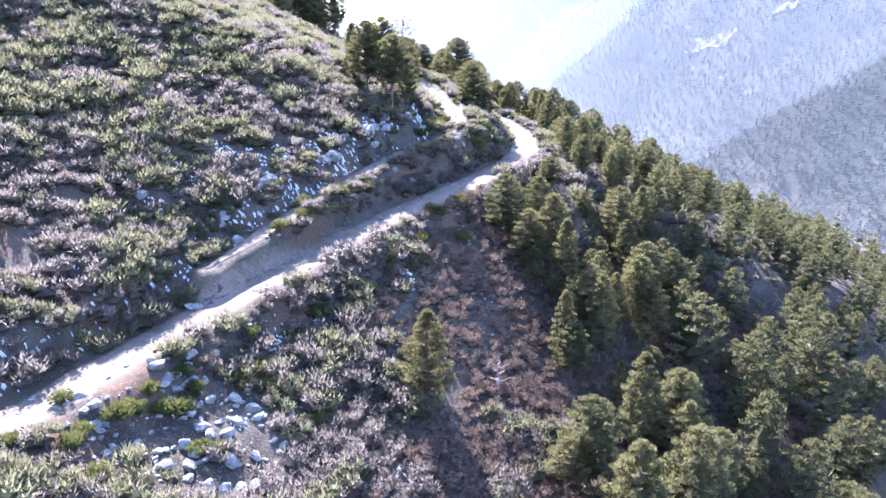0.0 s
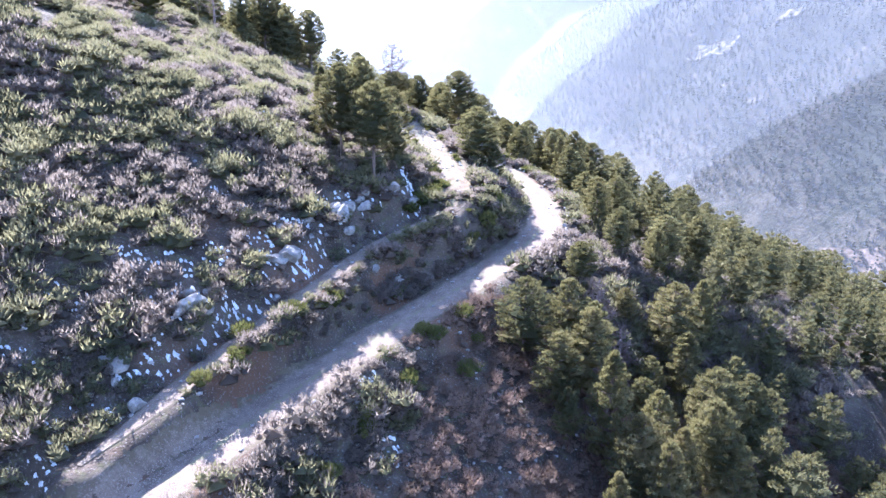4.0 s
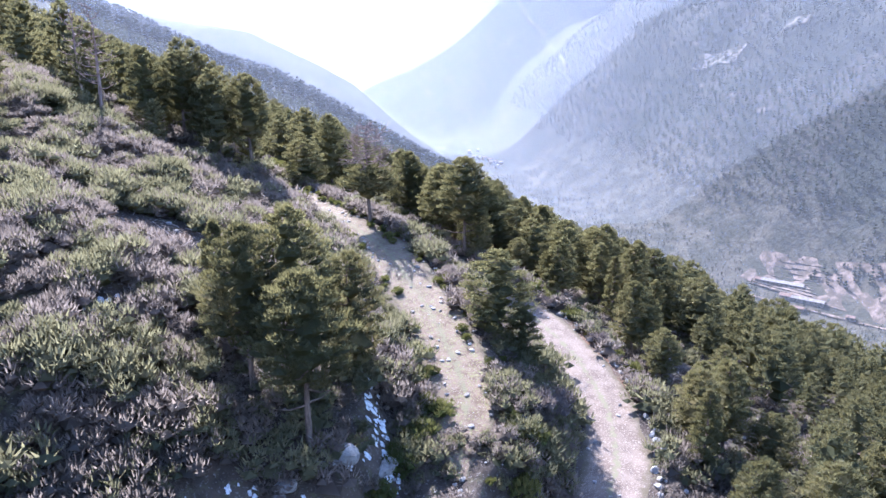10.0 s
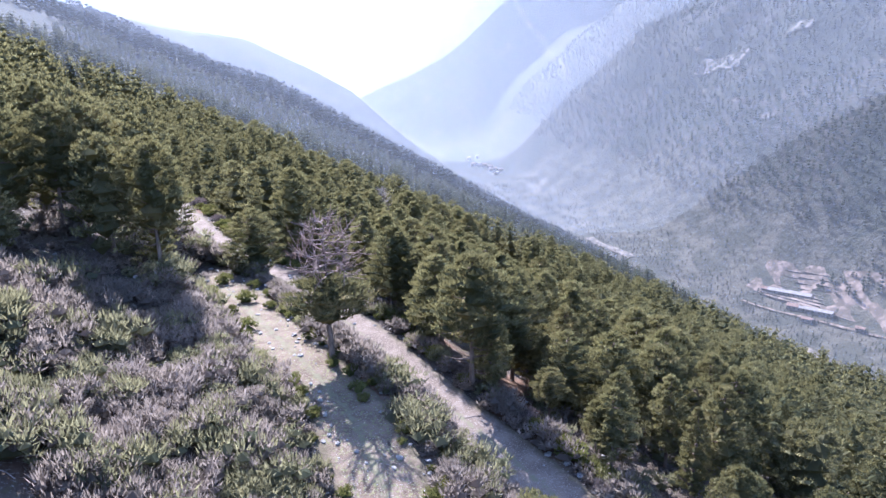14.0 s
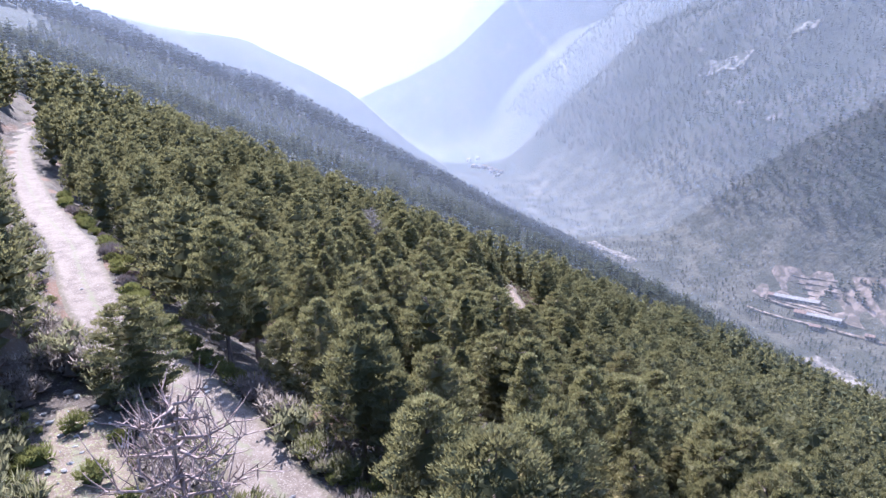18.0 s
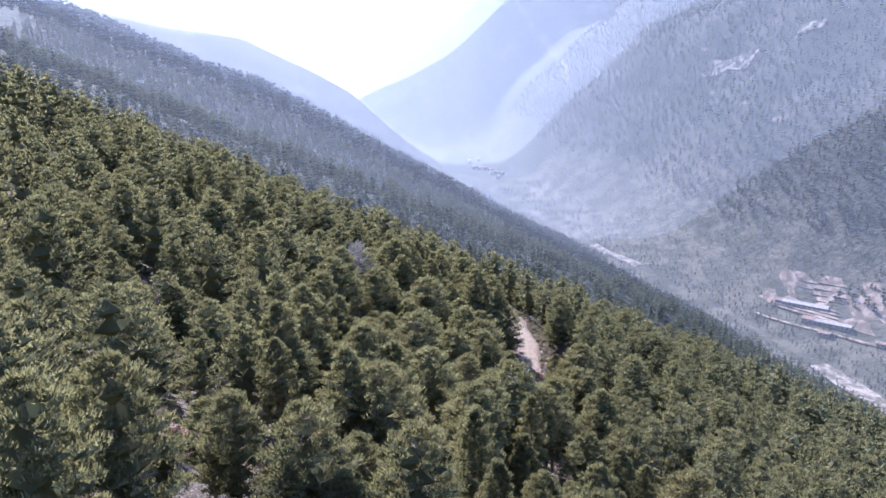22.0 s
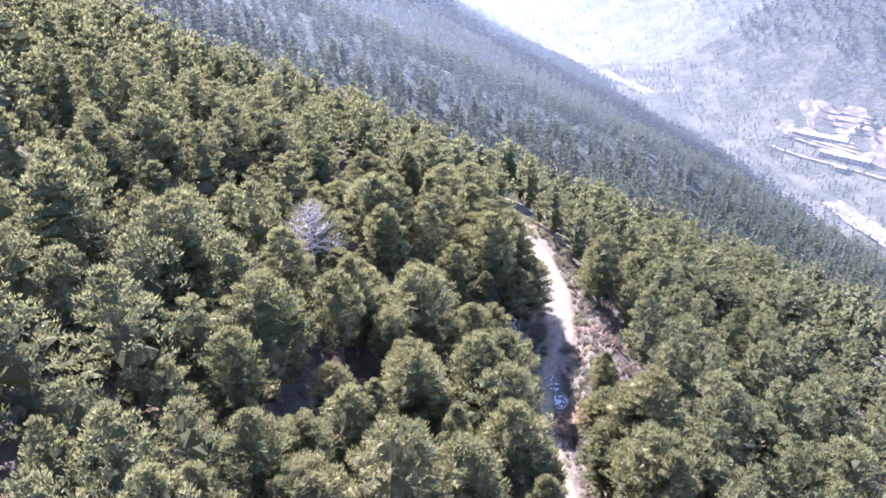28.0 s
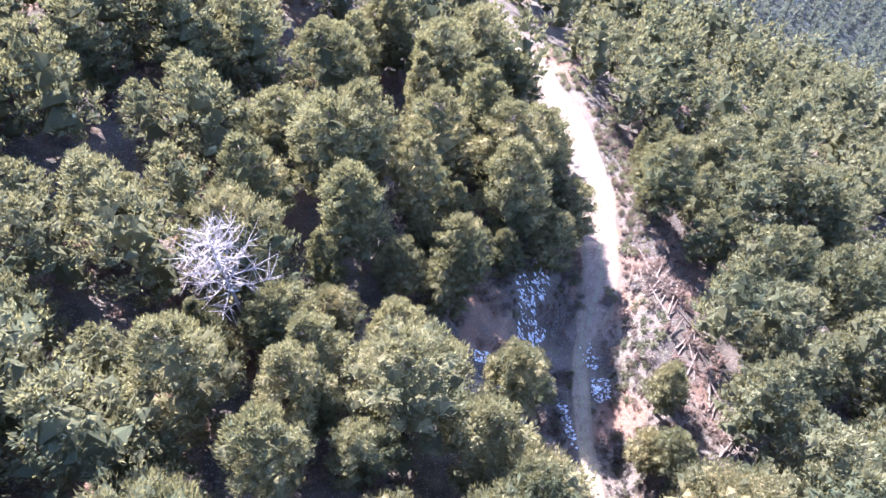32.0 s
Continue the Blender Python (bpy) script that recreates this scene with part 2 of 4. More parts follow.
UPPER = ((-18.6, 52.6, -17.7), (-17.0, 55.6, -17.1), (-14.2, 61, -15.9), (-10.3, 67.4, -14.4), (-6.8, 73.7, -13.2), (-4.4, 77.2, -12.6), (-1.8, 80.2, -12.0), (0.2, 82.4, -11.5))
SPUR_PATH = ((1.0, 83.4, -11.2), (1.8, 89.6, -9.9), (-0.1, 96.8, -8.6), (-1.8, 102, -7.7), (-4.5, 109, -6.6), (-8.3, 114, -5.6), (-13, 121, -5.2), (-18, 129, -5))
LOWER = ((-13, 325, -45.5), (-6, 308, -46), (4, 290, -46.2), (11, 276, -46), (15.5, 262, -45), (16.6, 250, -44.4), (15.8, 240, -44.5), (12.5, 231, -45.2), (11.9, 223, -45.4), (12.4, 214, -44.6), (13.4, 207, -43.6), (14, 195, -42.5))
RIVER_Y = (-3000, 0, 780, 833, 880, 960, 1080, 1200, 1430, 1700, 2100, 2600, 3500, 5000)
RIVER_X = (1500, 600, 444, 440, 430, 397, 335, 285, 200, 104, 10, -80, -200, -300)


def along(x, y, line):
    """Distance from a line in plan, its height at the nearest point, and the side (plus: right of the way)."""
    best, zz, side = np.full(x.shape, 1e9), np.zeros(x.shape), np.zeros(x.shape)
    for (ax, ay, az), (bx, by, bz) in zip(line[:-1], line[1:]):
        dx, dy = bx - ax, by - ay
        s = np.clip(((x - ax) * dx + (y - ay) * dy) / (dx * dx + dy * dy), 0, 1)
        d = np.hypot(x - ax - s * dx, y - ay - s * dy)
        near = d < best
        best = np.where(near, d, best)
        zz = np.where(near, az + s * (bz - az), zz)
        side = np.where(near, np.sign((x - ax) * dy - (y - ay) * dx), side)
    return best, zz, side


def far_height(x, y):
    """The long slope, the valley floor and the mountains across it."""
    slope = 4 - 0.43 * x - 0.175 * y + np.interp(y, SPUR_Y, SPUR_Z)
    slope = np.where(slope > 120, 120 + (slope - 120) * 0.8, slope)
    slope = slope - 0.14 * np.maximum(x - 110, 0) * smooth(330, 450, y)
    floor = np.interp(y, (0, 900, 1180, 1700, 2600, 4000), (-352, -345, -312, -290, -240, -150))
    river = np.interp(y, RIVER_Y, RIVER_X)
    deep = np.maximum(river - x - 35, 0)
    side = floor + (deep - 0.25 * np.maximum(deep - 540, 0)) * np.interp(y, (700, 1050, 1250, 1450, 2600, 4600), (0.565, 0.555, 0.44, 0.38, 0.36, 0.2))
    spur = floor + np.interp(deep, (0, 65, 164, 241, 338, 434, 509, 664, 1000, 2400), (0, 38, 121, 191, 251, 301, 340, 367, 440, 900))
    side = side + (spur - side) * np.exp(-((y - 2000) / 330) ** 2)
    slope = slope + (side - slope) * smooth(600, 820, y)
    slope = slope + smooth(300, 800, y) * (10 * wander(x, y, 200, 5) - 5 + 5 * wander(x, y, 60, 6)) + smooth(1000, 1500, y) * smooth(40, 300, river - x) * 18 * wander(x, y, 420, 7)
    u = (x - river) * 0.94
    ridge = 1 + 0.32 * wander(x + 0.4 * y, y - 0.3 * x, 330, 9, 4)
    across = floor + np.where(u > 0, np.interp(u, (0, 60, 115, 150, 270, 480, 900, 1700, 3600), (0, 4, 14, 40, 185, 340, 600, 950, 1300)), -3 * u) * np.where(u > 60, ridge, 1)
    across = np.where(u < 0, floor - 0.02 * u, across)
    head = floor + (np.interp(x, (-1800, -700, -480, -330, -120, 0, 110, 450, 2600), (460, 150, 60, 5, 70, 140, 240, 520, 1100)) - floor) * smooth(2250, 2850, y) * (1 + 0.12 * wander(x, y, 500, 15))
    z = np.maximum(np.maximum(np.maximum(slope, floor), across), head)
    return z + smooth(400, 900, y) * 5 * wander(x, y, 60, 12)


def natural(x, y):
    z = far_height(x, y)
    z = z + 1.5 * np.exp(-(((x - 22) / 12) ** 2 + ((y - 244) / 20) ** 2))
    near = 1 - smooth(260, 420, y)
    return z + near * (1.1 * wander(x, y, 14, 1) + 0.35 * wander(x, y, 3.5, 2))


def height(x, y):
    x, y = np.asarray(x, float), np.asarray(y, float)
    z = natural(x, y)
    for line, half, bank in ((SPUR_PATH, 2.2, 3.2), (MAIN, 2.1, 2.6), (LOWER, 2.3, 5.5), (UPPER, 1.05, 1.5)):
        d, zr, _ = along(x, y, line)
        d = d + 0.35 * wander(x, y, 3.0, 3)
        z = zr + (z - zr) * smooth(half, half + bank, d)
    return z
# end terrain


def mesh_of(name, verts, faces, material, smooth_faces=False):
    """A mesh from arrays of corners and of equal-sided faces."""
    me = bpy.data.meshes.new(name)
    verts, faces = np.asarray(verts, np.float32), np.asarray(faces, np.int32)
    k = faces.shape[1]
    me.vertices.add(len(verts))
    me.vertices.foreach_set("co", verts.ravel())
    me.loops.add(faces.size)
    me.loops.foreach_set("vertex_index", faces.ravel())
    me.polygons.add(len(faces))
    me.polygons.foreach_set("loop_start", np.arange(0, faces.size, k, dtype=np.int32))
    me.polygons.foreach_set("loop_total", np.full(len(faces), k, np.int32))
    me.polygons.foreach_set("use_smooth", np.full(len(faces), smooth_faces))
    me.update(calc_edges=True)
    for one in material if isinstance(material, (list, tuple)) else (material,):
        me.materials.append(one)
    return me


def foliage_mesh(name, v, material):
    """Leaves and needles as loose three-sided blades; the slender ones are marked, the rest get a painted inner shade.
    """
    me = mesh_of(name, v, np.arange(len(v)).reshape(-1, 3), material)
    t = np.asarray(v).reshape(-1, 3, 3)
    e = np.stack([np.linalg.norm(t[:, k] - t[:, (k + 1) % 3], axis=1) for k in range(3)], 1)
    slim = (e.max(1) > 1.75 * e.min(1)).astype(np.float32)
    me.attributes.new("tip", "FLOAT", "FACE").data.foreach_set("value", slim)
    return me


def sheet(nx, ny):
    """Quads of a grid with ny rows of nx corners."""
    i = (np.arange(ny - 1)[:, None] * nx + np.arange(nx - 1)[None, :]).ravel()
    return np.stack([i, i + 1, i + 1 + nx, i + nx], 1)


def graded(lo, hi, step, out_lo, out_hi, grow=1.12, fine=(-700, 1000)):
    """Even steps from lo to hi, then ever longer ones out to the ends."""
    mid = list(np.arange(lo, hi + step / 2, step))
    up, s = [mid[-1]], step
    while up[-1] < out_hi:
        s = min(s * grow, 24 if up[-1] < fine[1] else 60)
        up.append(up[-1] + s)
    down, s = [mid[0]], step
    while down[-1] > out_lo:
        s = min(s * grow, 24 if down[-1] > fine[0] else 60)
        down.append(down[-1] - s)
    return np.array(down[:0:-1] + mid + up[1:])


gx, gy = graded(-52, 42, 0.45, -2600, 3600), graded(24, 262, 0.45, -900, 4600, 1.06, (-100, 1900))
X, Y = np.meshgrid(gx, gy)
Z = height(X, Y)
ground = new("ground", mesh_of("ground", np.stack([X, Y, Z], 2).reshape(-1, 3), sheet(len(gx), len(gy)), [M_GROUND, M_FAR], True))
off = X - np.interp(Y, RIVER_Y, RIVER_X)
scrub = smooth(-90, -30, off) * (1 - smooth(190, 250, off + 40 * wander(X, Y, 120, 32))) * smooth(560, 700, Y) * (1 - smooth(1650, 1900, Y))
ground.data.attributes.new("scrub", "FLOAT", "POINT").data.foreach_set("value", scrub.ravel().astype(np.float32))
cy = np.repeat((gy[:-1] + gy[1:]) / 2, len(gx) - 1)
cx = np.tile((gx[:-1] + gx[1:]) / 2, len(gy) - 1)
ground.data.polygons.foreach_set("material_index", ((cy > 300) | (np.abs(cx) > 200)).astype(np.int32))
tagged(ground, "steep brown mountain slopes with a deep valley and scrubby hillsides", "ground", kind="structure")


def resample(line, step):
    p = np.array(line, float)
    s = np.concatenate([[0], np.cumsum(np.hypot(*np.diff(p[:, :2], axis=0).T))])
    q = np.arange(0, s[-1], step)
    out = np.stack([np.interp(q, s, p[:, k]) for k in range(3)], 1)
    for _ in range(int(5 / step)):
        out[1:-1] = (out[:-2] + 2 * out[1:-1] + out[2:]) / 4
    return out


def road_strip(name, line, half, material, label, ruts=0.035, lift=0.05, seed=0):
    """A worn track laid on the ground: two wheel ruts and ragged edges."""
    p = resample(line, 0.5)
    t = np.gradient(p[:, :2], axis=0)
    t /= np.linalg.norm(t, axis=1)[:, None]
    side = np.stack([t[:, 1], -t[:, 0]], 1)
    k = np.linspace(-1, 1, 13)
    ragged = 1 + 0.16 * wander(p[:, 0], p[:, 1], 2.5, 40 + seed)[:, None] * np.abs(k)[None, :]
    walked = np.arange(len(p)) * 0.5
    ends = np.clip(np.minimum(walked, walked[-1] - walked) / 6.0, 0.12, 1) ** 0.7
    off = half * k[None, :] * ragged * ends[:, None]
    xy = p[:, None, :2] + side[:, None, :] * off[:, :, None]
    z = height(xy[..., 0], xy[..., 1]) + lift
    z -= ruts * np.exp(-((np.abs(k) - 0.48) / 0.16) ** 2)[None, :]
    z += 0.03 * wander(xy[..., 0], xy[..., 1], 0.8, 8)
    z[:, 0] -= 0.1
    z[:, -1] -= 0.1
    v = np.concatenate([xy, z[..., None]], 2).reshape(-1, 3)
    ob = new(name, mesh_of(name, v, sheet(13, len(p)), material, True))
    ob.data.attributes.new("across", "FLOAT", "POINT").data.foreach_set("value", np.tile(np.abs(k), len(p)).astype(np.float32))
    return tagged(ob, label, "road", kind="structure")


road_strip("road", MAIN, 2.05, M_ROAD, "pale rutted dirt road cut into the mountainside", seed=1)
road_strip("road", LOWER[:8], 2.1, M_SANDROAD, "pale dirt road through the pine forest", seed=2)
road_strip("road", ((13.6, 236, 0), (12.4, 231, 0), (11.9, 223, 0), (12.3, 215, 0), (13.4, 207, 0), (14, 196, 0)), 0.9, M_VERGE, "sandy path at the foot of the hollow", 0.03, seed=5)
road_strip("road", UPPER, 0.95, M_ROAD, "narrow overgrown dirt track above the road", 0.03, 0.07, seed=3)
road_strip("road", SPUR_PATH, 2.3, M_VERGE, "dry grassy track along the top of the spur", 0.04, seed=4)


# ---- where snow lies ----
nrng = np.random.default_rng(14)
flakes = []


def drift(x, y, rx, ry, n, lo=0.04, hi=0.17, turn=0.0):
    """A broken patch of snow: many ragged flakes round one place."""
    a, q = nrng.uniform(0, 6.28, n), np.sqrt(nrng.random(n))
    u, v = rx * q * np.cos(a), ry * q * np.sin(a)
    flakes.append(np.stack([x + u * math.cos(turn) - v * math.sin(turn), y + u * math.sin(turn) + v * math.cos(turn), lo + (hi - lo) * nrng.random(n) ** 1.8], 1))


def drift_along(line, lo_off, hi_off, n, lo=0.05, hi=0.19):
    """Snow in the ditch beside a track, on the side of the hill."""
    p = resample(line, 0.5)
    t = np.gradient(p[:, :2], axis=0)
    t /= np.linalg.norm(t, axis=1)[:, None]
    i, off = nrng.integers(0, len(p), n), nrng.uniform(lo_off, hi_off, n)
    x, y = p[i, 0] - t[i, 1] * off, p[i, 1] + t[i, 0] * off
    ok = wander(x, y, 2.2, 60) > -0.25
    flakes.append(np.stack([x, y, lo + (hi - lo) * nrng.random(n) ** 1.8], 1)[ok])


# on the open hillside
for x, y, rx, ry, n in ((-20.1, 65.7, 1.3, 0.9, 26), (-16.5, 64.4, 1.2, 0.8, 24), (-14.0, 64.9, 1.0, 0.9, 22), (-13.6, 71.5, 1.3, 0.9, 24), (-9.7, 71.7, 1.2, 0.8, 22), (-17.5, 63.3, 1.3, 0.9, 22), (-11.8, 73.9, 1.2, 0.7, 16),
                        (-16.0, 68.6, 1.6, 1.0, 20), (-22.6, 61.5, 1.5, 0.9, 18), (-26.6, 48.1, 0.9, 0.6, 12), (-17.9, 66.3, 1.4, 0.9, 16), (-16.3, 86.4, 0.9, 1.2, 24), (-10.1, 77.7, 1.3, 0.9, 28), (-17.1, 74.6, 0.8, 0.6, 14), (-15.2, 73.9, 0.8, 0.6, 14),
                        (-11.1, 74.3, 1.0, 0.7, 18), (-17.0, 86.5, 0.7, 0.9, 12), (-13.4, 98.9, 0.5, 0.4, 10), (-20.5, 99.5, 0.6, 0.3, 6), (-8.2, 79.0, 0.9, 0.8, 14), (-28.5, 53.5, 1.6, 0.8, 10), (-24.0, 57.0, 1.6, 0.8, 12)):
    drift(x, y, rx, ry, n)
# below the road, in the ditches and in the gully beside the spur
for x, y, rx, ry, n in ((-12.5, 48.8, 0.6, 1.6, 20), (-3.2, 59.1, 0.7, 1.2, 16), (-4.6, 62.4, 0.8, 1.2, 14), (-9.6, 51.6, 0.7, 1.0, 12), (-13.3, 40.3, 0.7, 0.7, 10), (-2.4, 41.2, 0.8, 1.3, 12), (13.0, 62.0, 0.8, 0.8, 8)):
    drift(x, y, rx, ry, n, 0.05, 0.17)
drift_along(UPPER, 1.3, 3.2, 210)
drift_along(MAIN[:5], 2.5, 4.8, 190)
drift(-2.9, 85.2, 0.55, 3.6, 80, 0.05, 0.17, 0.3)
drift(4.9, 87.2, 0.5, 0.9, 10, 0.06, 0.2)
# in the shaded hollow and under the pines
for x, y, rx, ry, n, turn in ((9.0, 237.6, 0.9, 2.4, 42, -0.2), (7.4, 234.0, 1.0, 2.6, 46, 0.1), (6.8, 228.4, 0.5, 3.2, 40, 0.1), (8.2, 231.6, 0.4, 2.4, 24, -0.5), (14.1, 227.4, 1.1, 1.3, 44, 0), (10.6, 224.4, 0.4, 2.6, 30, 0.2), (13.4, 231.0, 0.8, 1.6, 16, 0.3),
                              (2.7, 226.4, 0.7, 0.9, 14, 0), (2.5, 209.5, 0.9, 2.2, 30, 0.2), (-31.9, 223.5, 1.5, 1.3, 24, 0), (-28.6, 205.7, 0.8, 1.2, 14, 0), (-7.4, 204.5, 0.8, 1.0, 14, 0), (-9.5, 137.5, 1.0, 1.4, 20, 0), (-26.5, 171.0, 1.0, 0.8, 10, 0)):
    drift(x, y, rx, ry, int(n * 2.2), 0.04, 0.17, turn)
fl = np.concatenate(flakes)
ax, ay = fl[:, 0], fl[:, 1]
steep = np.hypot(height(ax + 0.25, ay) - height(ax - 0.25, ay), height(ax, ay + 0.25) - height(ax, ay - 0.25)) / 0.5
fl = fl[(steep < 2.2) & (along(ax, ay, MAIN)[0] > 2.3) & (along(ax, ay, UPPER)[0] > 1.05)]


# ---- plants ----
def blades(centre, ways, length, width, rng):
    """Narrow leaf blades from a point: corners of three-sided faces."""
    n = len(ways)
    ways = ways / np.linalg.norm(ways, axis=1)[:, None]
    cross = np.cross(ways, rng.normal(size=(n, 3)))
    cross /= np.linalg.norm(cross, axis=1)[:, None]
    ln, w = length * rng.uniform(0.7, 1.2, (n, 1)), width * rng.uniform(0.7, 1.3, (n, 1))
    tip = centre + ways * ln
    return np.stack([centre + cross * w, tip, centre - cross * w], 1)


def ball(fine):
    """Corners of the faces of a small round solid: 8 faces, or 20."""
    if not fine:
        p = np.array([(1, 0, 0), (0, 1, 0), (-1, 0, 0), (0, -1, 0), (0, 0, 1), (0, 0, -1)], float)
        f = [(0, 1, 4), (1, 2, 4), (2, 3, 4), (3, 0, 4), (1, 0, 5), (2, 1, 5), (3, 2, 5), (0, 3, 5)]
        return p[np.array(f)].reshape(-1, 3)
    bm = bmesh.new()
    bmesh.ops.create_icosphere(bm, subdivisions=1, radius=1.0)
    out = np.array([[tuple(v.co) for v in f.verts] for f in bm.faces]).reshape(-1, 3)
    bm.free()
    return out


BALL8, BALL20 = ball(False), ball(True)


def lump(centre, size, rng, fine):
    """A knobbly clump of needles: its dense inside."""
    p = (BALL20 if fine else BALL8).copy()
    keys = np.round(p, 3) @ np.array([1.0, 7.3, 53.1])
    _, which = np.unique(keys, return_inverse=True)
    p = p * rng.uniform(0.75, 1.2, which.max() + 1)[which][:, None]
    a = rng.uniform(0, 6.28)
    turn = np.array([[math.cos(a), -math.sin(a), 0], [math.sin(a), math.cos(a), 0], [0, 0, 1]])
    return centre + (p @ turn.T) * np.array([size, size, size * 0.62])


def crown(rng, tall, wide, pads, low, blunt, count, length, width):
    """A pine's crown: boughs set round the stem, each a pad of upright needle tufts over a dense inside."""
    tris = []

    def girth(s):
        return wide * max(1 - s ** blunt, 0.0) ** 0.6 * min(1.0, 0.6 + 1.8 * s)

    for k in range(6 if count else 3):
        s = 0.06 + (0.15 if count else 0.3) * k
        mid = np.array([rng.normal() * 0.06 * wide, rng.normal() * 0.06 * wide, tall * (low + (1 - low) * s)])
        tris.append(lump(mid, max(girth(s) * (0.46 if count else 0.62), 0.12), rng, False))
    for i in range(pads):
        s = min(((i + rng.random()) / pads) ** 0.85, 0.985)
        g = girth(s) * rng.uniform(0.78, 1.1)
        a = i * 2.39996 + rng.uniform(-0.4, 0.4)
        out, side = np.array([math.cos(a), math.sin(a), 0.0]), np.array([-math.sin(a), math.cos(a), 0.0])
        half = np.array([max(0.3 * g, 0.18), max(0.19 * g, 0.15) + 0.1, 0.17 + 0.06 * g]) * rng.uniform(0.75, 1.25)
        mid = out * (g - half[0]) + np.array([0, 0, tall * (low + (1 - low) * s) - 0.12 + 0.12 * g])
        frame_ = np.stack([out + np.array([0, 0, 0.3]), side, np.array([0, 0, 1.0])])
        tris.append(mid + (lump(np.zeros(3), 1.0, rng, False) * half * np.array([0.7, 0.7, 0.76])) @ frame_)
        if count:
            w = rng.normal(size=(count, 3))
            w[:, 2] = np.abs(w[:, 2]) * 1.1 - 0.35
            w /= np.linalg.norm(w, axis=1)[:, None]
            at = mid + (w * half * rng.uniform(0.68, 1.0, (count, 1))) @ frame_
            ways = w * np.array([0.6, 0.6, 0.4]) @ frame_ + out * 0.2 + np.array([0, 0, 0.7]) + rng.normal(size=(count, 3)) * 0.32
            tris.append(blades(at, ways, length * (1 - 0.2 * s), width, rng).reshape(-1, 3))
    return np.concatenate(tris)


def tube(points, radii, sides=6):
    """A tapered tube along a line of points."""
    p = np.array(points, float)
    v, f = [], []
    for i, (c, r) in enumerate(zip(p, radii)):
        d = p[min(i + 1, len(p) - 1)] - p[max(i - 1, 0)]
        d /= np.linalg.norm(d)
        a = np.cross(d, (0.3, 0.9, 0.1) if abs(d[2]) > 0.6 else (0, 0, 1))
        a /= np.linalg.norm(a)
        b = np.cross(d, a)
        for k in range(sides):
            q = 6.2832 * k / sides
            v.append(c + r * (math.cos(q) * a + math.sin(q) * b))
    for i in range(len(p) - 1):
        for k in range(sides):
            a, b = i * sides + k, i * sides + (k + 1) % sides
            f.append((a, b, b + sides, a + sides))
    return np.array(v), np.array(f)


def join(pieces):
    vs, fs, n = [], [], 0
    for v, f in pieces:
        vs.append(v)
        fs.append(f + n)
        n += len(v)
    return np.concatenate(vs), np.concatenate(fs)


def trunk_mesh(rng, tall, base, material, boughs=14, low=0.2, reach=1.0, name="trunk", rough=0.12):
    pts = [np.array([rng.normal() * rough * s, rng.normal() * rough * s, -0.5 + (tall + 0.4) * s]) for s in np.linspace(0, 1, 7)]
    pieces = [tube(pts, [base * (1.25 if i == 0 else 1) * (1 - 0.93 * i / 6) + 0.01 for i in range(7)], 7)]
    for i in range(boughs):
        s = low + (0.97 - low) * (i + rng.random()) / boughs
        a, r = rng.uniform(0, 6.28), reach * (1 - s) ** 0.6 * rng.uniform(0.6, 1.1) + 0.1
        o = np.array([math.cos(a), math.sin(a), 0])
        z = tall * s
        pieces.append(tube([np.array([0, 0, z]), o * r * 0.5 + (0, 0, z + 0.02 * r), o * r + (0, 0, z + 0.22 * r)], [0.035 + base * 0.18, 0.03, 0.008], 4))
    v, f = join(pieces)
    return mesh_of(name, v, f, material, True)


def empty(name, m, label="", category="", group="", kind=""):
    ob = new(name)
    ob.matrix_world = m
    return tagged(ob, label, category, group, kind)


def part(name, data, parent, label=""):
    ob = new(name, data)
    ob.parent = parent
    return tagged(ob, label)


def pine_kinds():
    """Eight pines to take the near trees from: a crown and a trunk each."""
    kinds = []
    for i in range(8):
        rng = np.random.default_rng(100 + i)
        tall = 7.0
        wide = (2.45, 2.05, 2.6, 2.3, 1.8, 2.5, 2.35, 2.15)[i]
        v = crown(rng, tall, wide, 72, (0.16, 0.2, 0.12, 0.36, 0.08, 0.22, 0.28, 0.18)[i], (2.3, 1.6, 2.9, 2.6, 1.3, 2.5, 2.3, 1.8)[i], 130, 0.2, 0.03)
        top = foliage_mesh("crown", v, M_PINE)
        kinds.append((top, trunk_mesh(rng, tall, 0.15, M_BARK, 16, 0.2, wide * 0.8)))
    return kinds


def height_at(x, y):
    return float(height(np.array([x]), np.array([y]))[0])


PINES = pine_kinds()


def pine(x, y, tall, kind, turn, label, group="pines on the slope", fat=1.0):
    s = tall / 7.0
    m = Matrix.LocRotScale((x, y, height_at(x, y)), Euler((0, 0, turn)), (s * fat, s * fat, s))
    ob = empty("pine_tree", m, label, "tree", group)
    part("crown", PINES[kind][0], ob)
    part("trunk", PINES[kind][1], ob)
    return ob


def scatter(x0, x1, y0, y1, gap, seed):
    """Evenly spread places with a random shift each."""
    rng = np.random.default_rng(seed)
    a, b = np.meshgrid(np.arange(x0, x1, gap), np.arange(y0, y1, gap))
    a = a.ravel() + rng.uniform(-0.48, 0.48, a.size) * gap
    b = b.ravel() + rng.uniform(-0.48, 0.48, b.size) * gap
    return a, b, rng


def seen_from_path(x, y, margin=18):
    return np.abs(x) < 0.68 * y + margin


